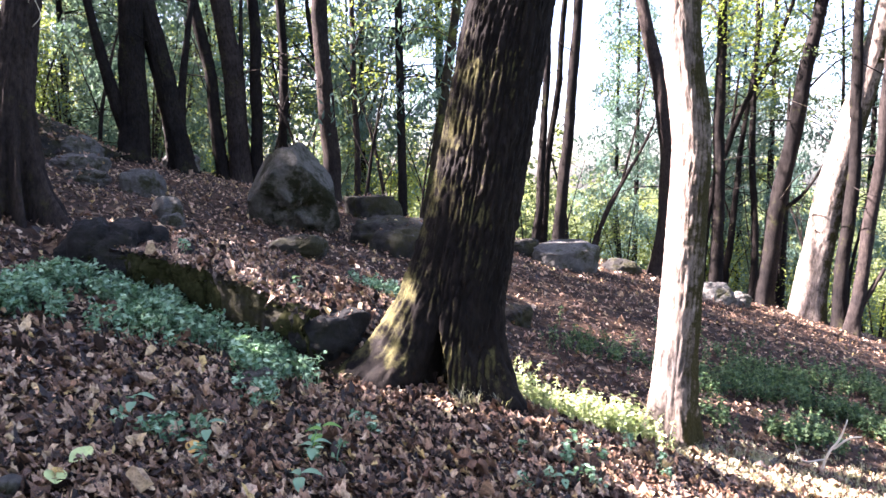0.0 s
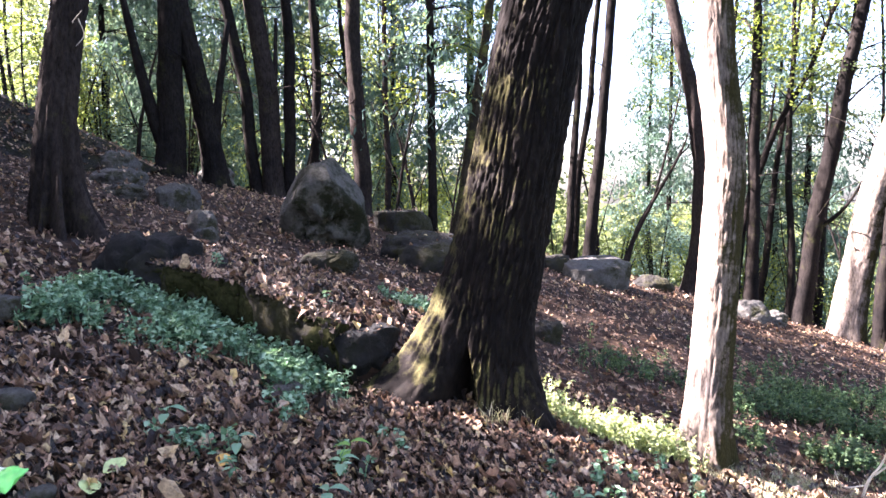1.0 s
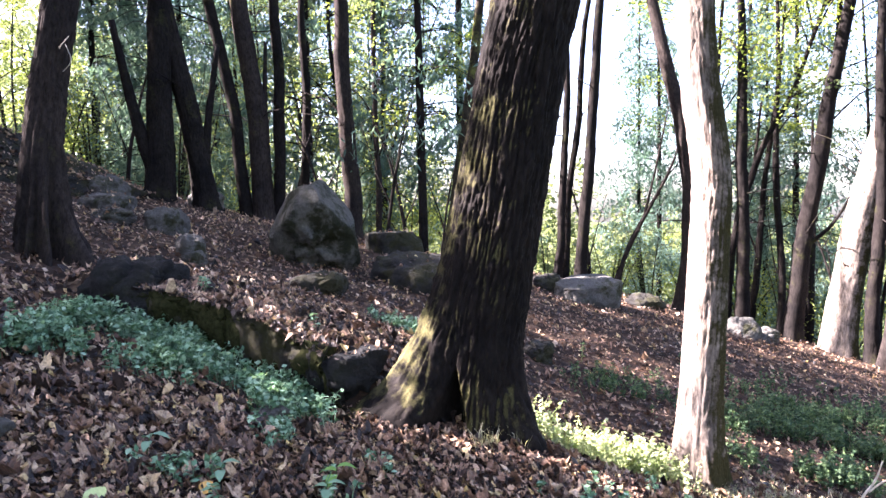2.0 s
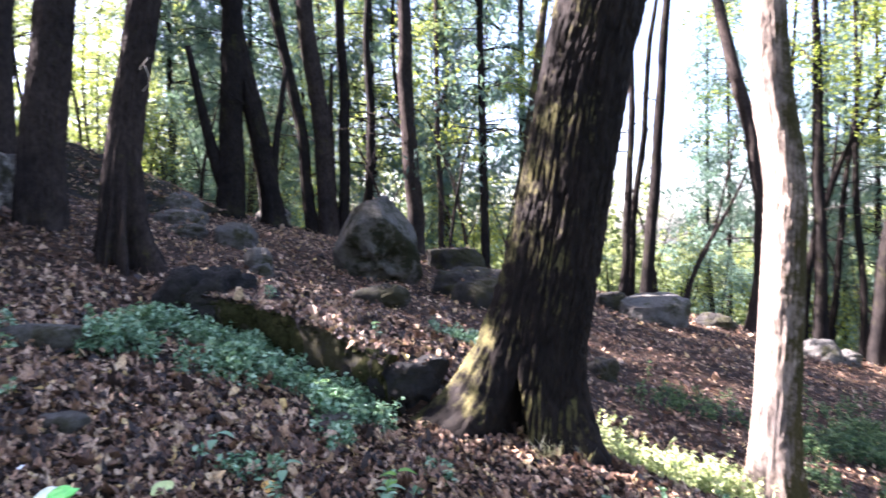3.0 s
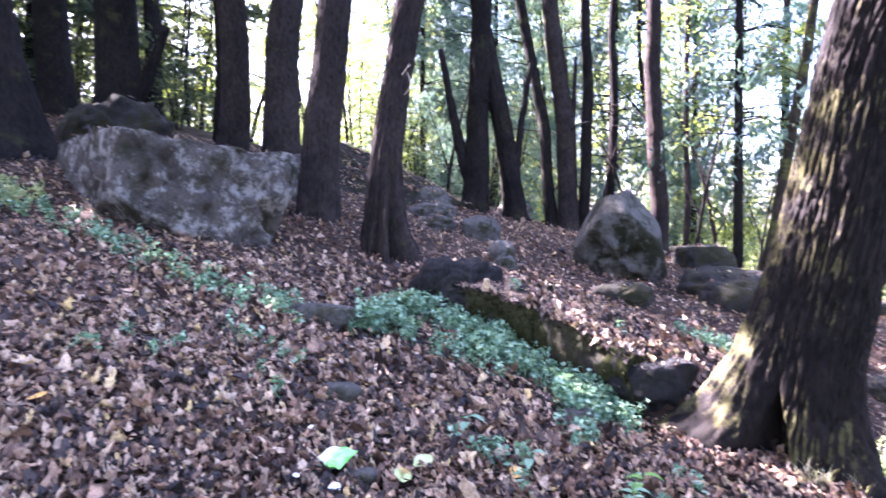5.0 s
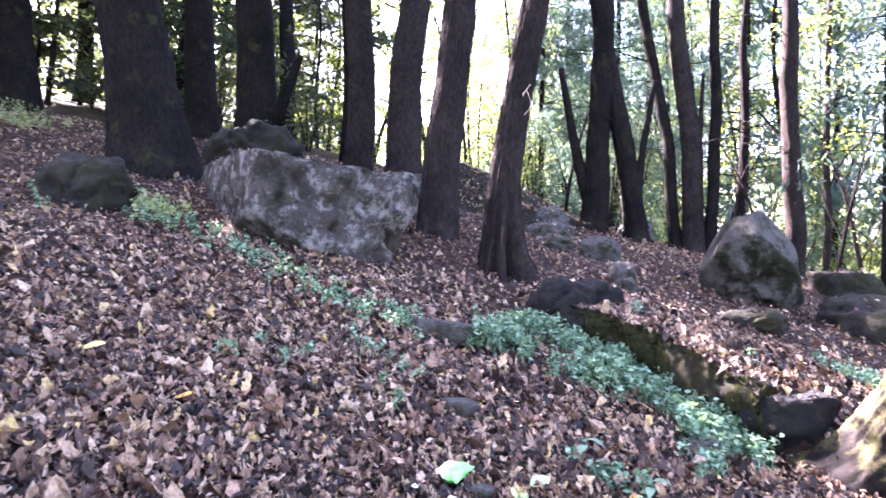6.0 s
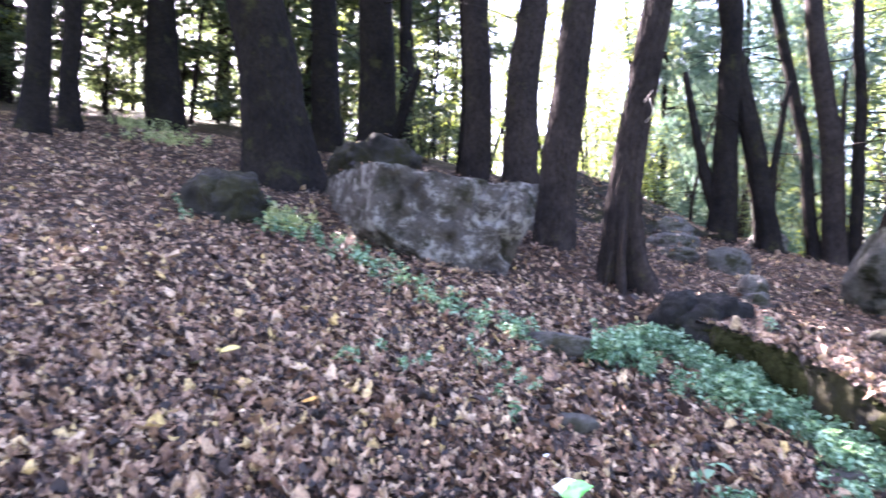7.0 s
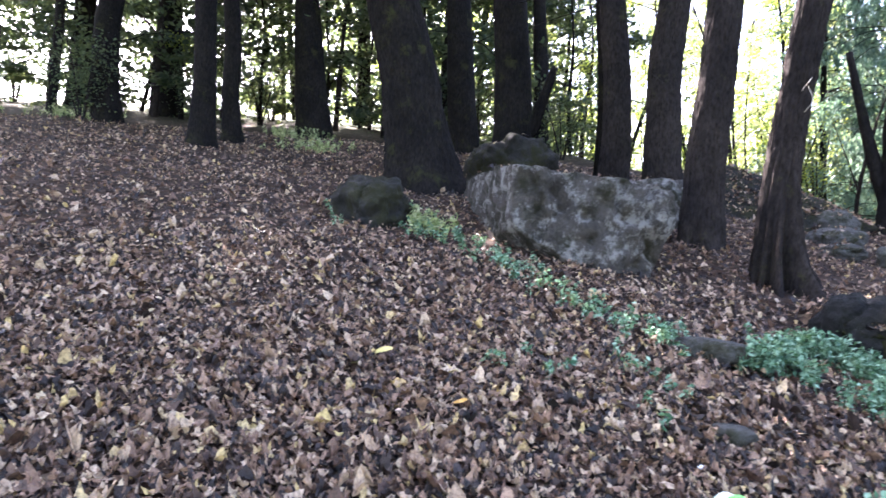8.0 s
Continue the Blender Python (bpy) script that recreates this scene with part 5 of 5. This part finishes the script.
def build_packet():
    root = new("snack_packet")
    x, y = -1.56, 2.1
    root.matrix_world = pose(x, y, land_z(x, y) + 0.06, 22, -6, -12)
    v, f = crumpled(0.15, 0.11, 0.026, 5, -0.5, 0.06)
    piece("printed_end", v, f, PACKET_PALE, root, "pale printed end of the packet")
    v, f = crumpled(0.15, 0.11, 0.026, 5, 0.06, 0.5)
    piece("green_end", v, f, PACKET_GREEN, root, "bright green end of the packet")
    tagged(root, "crumpled bright green snack packet lying on dry leaves", "litter")


def scrap(x, y, size, seed):
    v, f = crumpled(size, size * 0.6, size * 0.16, seed, nx=9, ny=7)
    ob = piece("paper_scrap", v, f, PAPER)
    ob.matrix_world = pose(x, y, land_z(x, y) + 0.035, 12, 10, seed * 31)
    tagged(ob, "small crumpled white paper scrap on dry leaves", "litter", "paper scraps")


def single_leaf(x, y, size, turn, mat, label, lift=0.045):
    """One broad leaf that stands out from the rest, with its midrib."""
    n = 9
    t = np.linspace(0, 1, n)
    half = size * 0.36 * np.sin(math.pi * np.clip(t, 0.02, 0.985)) ** 0.75
    mid = np.stack([(t - 0.5) * size, 0 * t, 0.25 * size * (t - 0.5) ** 2], -1)
    left = mid + np.stack([0 * t, half, 0.35 * half], -1)
    right = mid + np.stack([0 * t, -half, 0.3 * half], -1)
    v = np.vstack([mid, left, right])
    f = [[i, i + 1, n + i + 1, n + i] for i in range(n - 1)] + [[i + 1, i, 2 * n + i, 2 * n + i + 1] for i in range(n - 1)]
    root = piece("fallen_leaf", v, f, mat)
    root.matrix_world = pose(x, y, land_z(x, y) + lift, 14, -12, turn)
    v, f = tube(mid + (0, 0, 0.001), np.linspace(0.0022, 0.0008, n), 4)
    piece("midrib", v, f, mat, root)
    tagged(root, label, "leaf", "bright fallen leaves")


def seedling(x, y, height, leaf, seed, mat=LEAF_YOUNG):
    rng = np.random.default_rng(seed)
    root = new("seedling")
    root.matrix_world = pose(x, y, land_z(x, y))
    ln = spline([(0, 0, -0.02), (0.01, 0, height * 0.5), (0.02, 0.01, height)], 8)
    v, f = tube(ln, np.linspace(0.004, 0.002, 8), 5)
    piece("stem", v, f, HERB_SUN, root)
    for k in range(3):
        a, t = k * 2.2 + rng.uniform(0, 0.6), np.linspace(0, 1, 7)
        w = np.array((math.cos(a), math.sin(a), 0))
        sd = np.array((-w[1], w[0], 0))
        at = ln[-1 - k]
        mid = at + np.outer(t * leaf, w) + np.outer(0.25 * leaf * t - 0.5 * leaf * t**2, (0, 0, 1))
        half = leaf * 0.27 * np.sin(math.pi * np.clip(t, 0.03, 0.98)) ** 0.8
        v = np.vstack([mid, mid + np.outer(half, sd) + np.outer(half * 0.3, (0, 0, 1)), mid - np.outer(half, sd) + np.outer(half * 0.3, (0, 0, 1))])
        f = [[i, i + 1, 8 + i, 7 + i] for i in range(6)] + [[i + 1, i, 14 + i, 15 + i] for i in range(6)]
        piece("leaf", v, f, mat, root)
    tagged(root, "young green seedling with broad leaves among dry leaves", "plant", "seedlings")


def build_twig():
    x, y = 2.95, 5.15
    root = new("bare_twig")
    root.matrix_world = pose(x, y, land_z(x, y))
    for name, pts, r in (("stem", ((0, 0, -0.03), (0.06, 0, 0.16), (0.16, 0.02, 0.28), (0.2, 0, 0.44)), 0.011), ("side_twig", ((0.1, 0, 0.2), (0.2, -0.02, 0.29), (0.32, 0, 0.3)), 0.008), ("side_twig", ((0.05, 0, 0.12), (-0.12, 0.02, 0.1), (-0.2, 0, 0.24)), 0.006)):
        ln = spline(pts, 14)
        v, f = tube(ln, np.linspace(r, r * 0.4, 14), 7, r * 0.15, 3, 4)
        piece(name, v, f, TWIG, root)
    tagged(root, "bleached forked twig sticking up out of the herbs", "twig")


build_packet()
for i, (x, y, size) in enumerate(((-1.79, 2.25, 0.035), (-1.47, 1.98, 0.075), (-1.62, 1.93, 0.05), (-1.35, 1.86, 0.04))):
    scrap(x, y, size, 3 + i)
single_leaf(-3.21, 1.52, 0.12, 40, LEAF_YELLOW, "pale yellow fallen leaf on brown litter")
single_leaf(-3.11, 1.31, 0.1, -30, LEAF_FADED, "faded yellowish fallen leaf on brown litter")
single_leaf(-2.55, 1.57, 0.085, 10, LEAF_OCHRE, "ochre fallen leaf on brown litter")
single_leaf(-1.32, 2.38, 0.1, 70, LEAF_GREENISH, "broad faded leaf on brown litter")
single_leaf(-1.32, 2.21, 0.1, 120, LEAF_GREENISH, "broad faded leaf lying on brown litter")
single_leaf(0.16, 2.48, 0.09, 100, LEAF_YELLOW, "pale yellow fallen leaf lying in brown litter")
single_leaf(-1.02, 2.66, 0.09, 95, LEAF_OCHRE, "ochre fallen leaf beside a seedling")
seedling(-0.57, 2.95, 0.12, 0.09, 1)
seedling(-0.59, 2.84, 0.09, 0.08, 7, HERB)
seedling(-0.60, 2.62, 0.06, 0.09, 2, HERB)
seedling(-1.36, 2.86, 0.10, 0.08, 3, HERB)
seedling(-1.02, 2.78, 0.10, 0.08, 4, HERB)
seedling(0.55, 3.1, 0.08, 0.07, 5, HERB)
build_twig()


# ---------------------------------------------------------------- dry grass, pale to brighten the sunlit strip
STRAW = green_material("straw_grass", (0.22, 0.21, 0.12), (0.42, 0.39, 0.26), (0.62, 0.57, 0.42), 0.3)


def grass_tufts(spots, blades, height, seed, label, wide=0.0022):
    rng = np.random.default_rng(seed)
    verts, faces = [], []
    for x, y in spots:
        z = land_z(x, y)
        for k in range(blades):
            a, h = rng.uniform(0, 2 * math.pi), height * rng.uniform(0.5, 1.2)
            w = np.array((math.cos(a), math.sin(a), 0))
            sd = np.array((-w[1], w[0], 0)) * wide
            b = np.array((x, y, z)) + w * rng.uniform(0, 0.03)
            m, t = b + w * 0.18 * h + np.array((0, 0, 0.62 * h)), b + w * rng.uniform(0.3, 0.8) * h + np.array((0, 0, h))
            n = len(verts)
            verts += [b - sd, b + sd, m + sd * 0.8, m - sd * 0.8, t]
            faces += [[n, n + 1, n + 2, n + 3], [n + 3, n + 2, n + 4]]
    tagged(piece("dry_grass", np.array(verts), faces, STRAW, smooth=False), label, "grass", kind="stuff")


def build_grass():
    rng = np.random.default_rng(12)
    grass_tufts(np.vstack([strew(rng, (0.25, 3.95), (0.42, 4.1), 0.05, 9), strew(rng, (0.05, 3.85), (0.2, 3.88), 0.03, 4)]), 12, 0.13, 1, "pale dry grass at the foot of the massive tree")
    # Pale blades here put the strip's strong sunlight into colour.
    grass_tufts(np.vstack([strew(rng, (0.9, 4.6), (1.5, 4.8), 0.14, 42), strew(rng, (1.5, 4.92), (2.6, 5.15), 0.13, 230), strew(rng, (2.4, 5.15), (4.6, 5.25), 0.2, 300), strew(rng, (1.9, 4.78), (4.2, 4.8), 0.13, 420)]), 10, 0.045, 2, "straw-coloured grass added to brighten the sunlit strip")


build_grass()
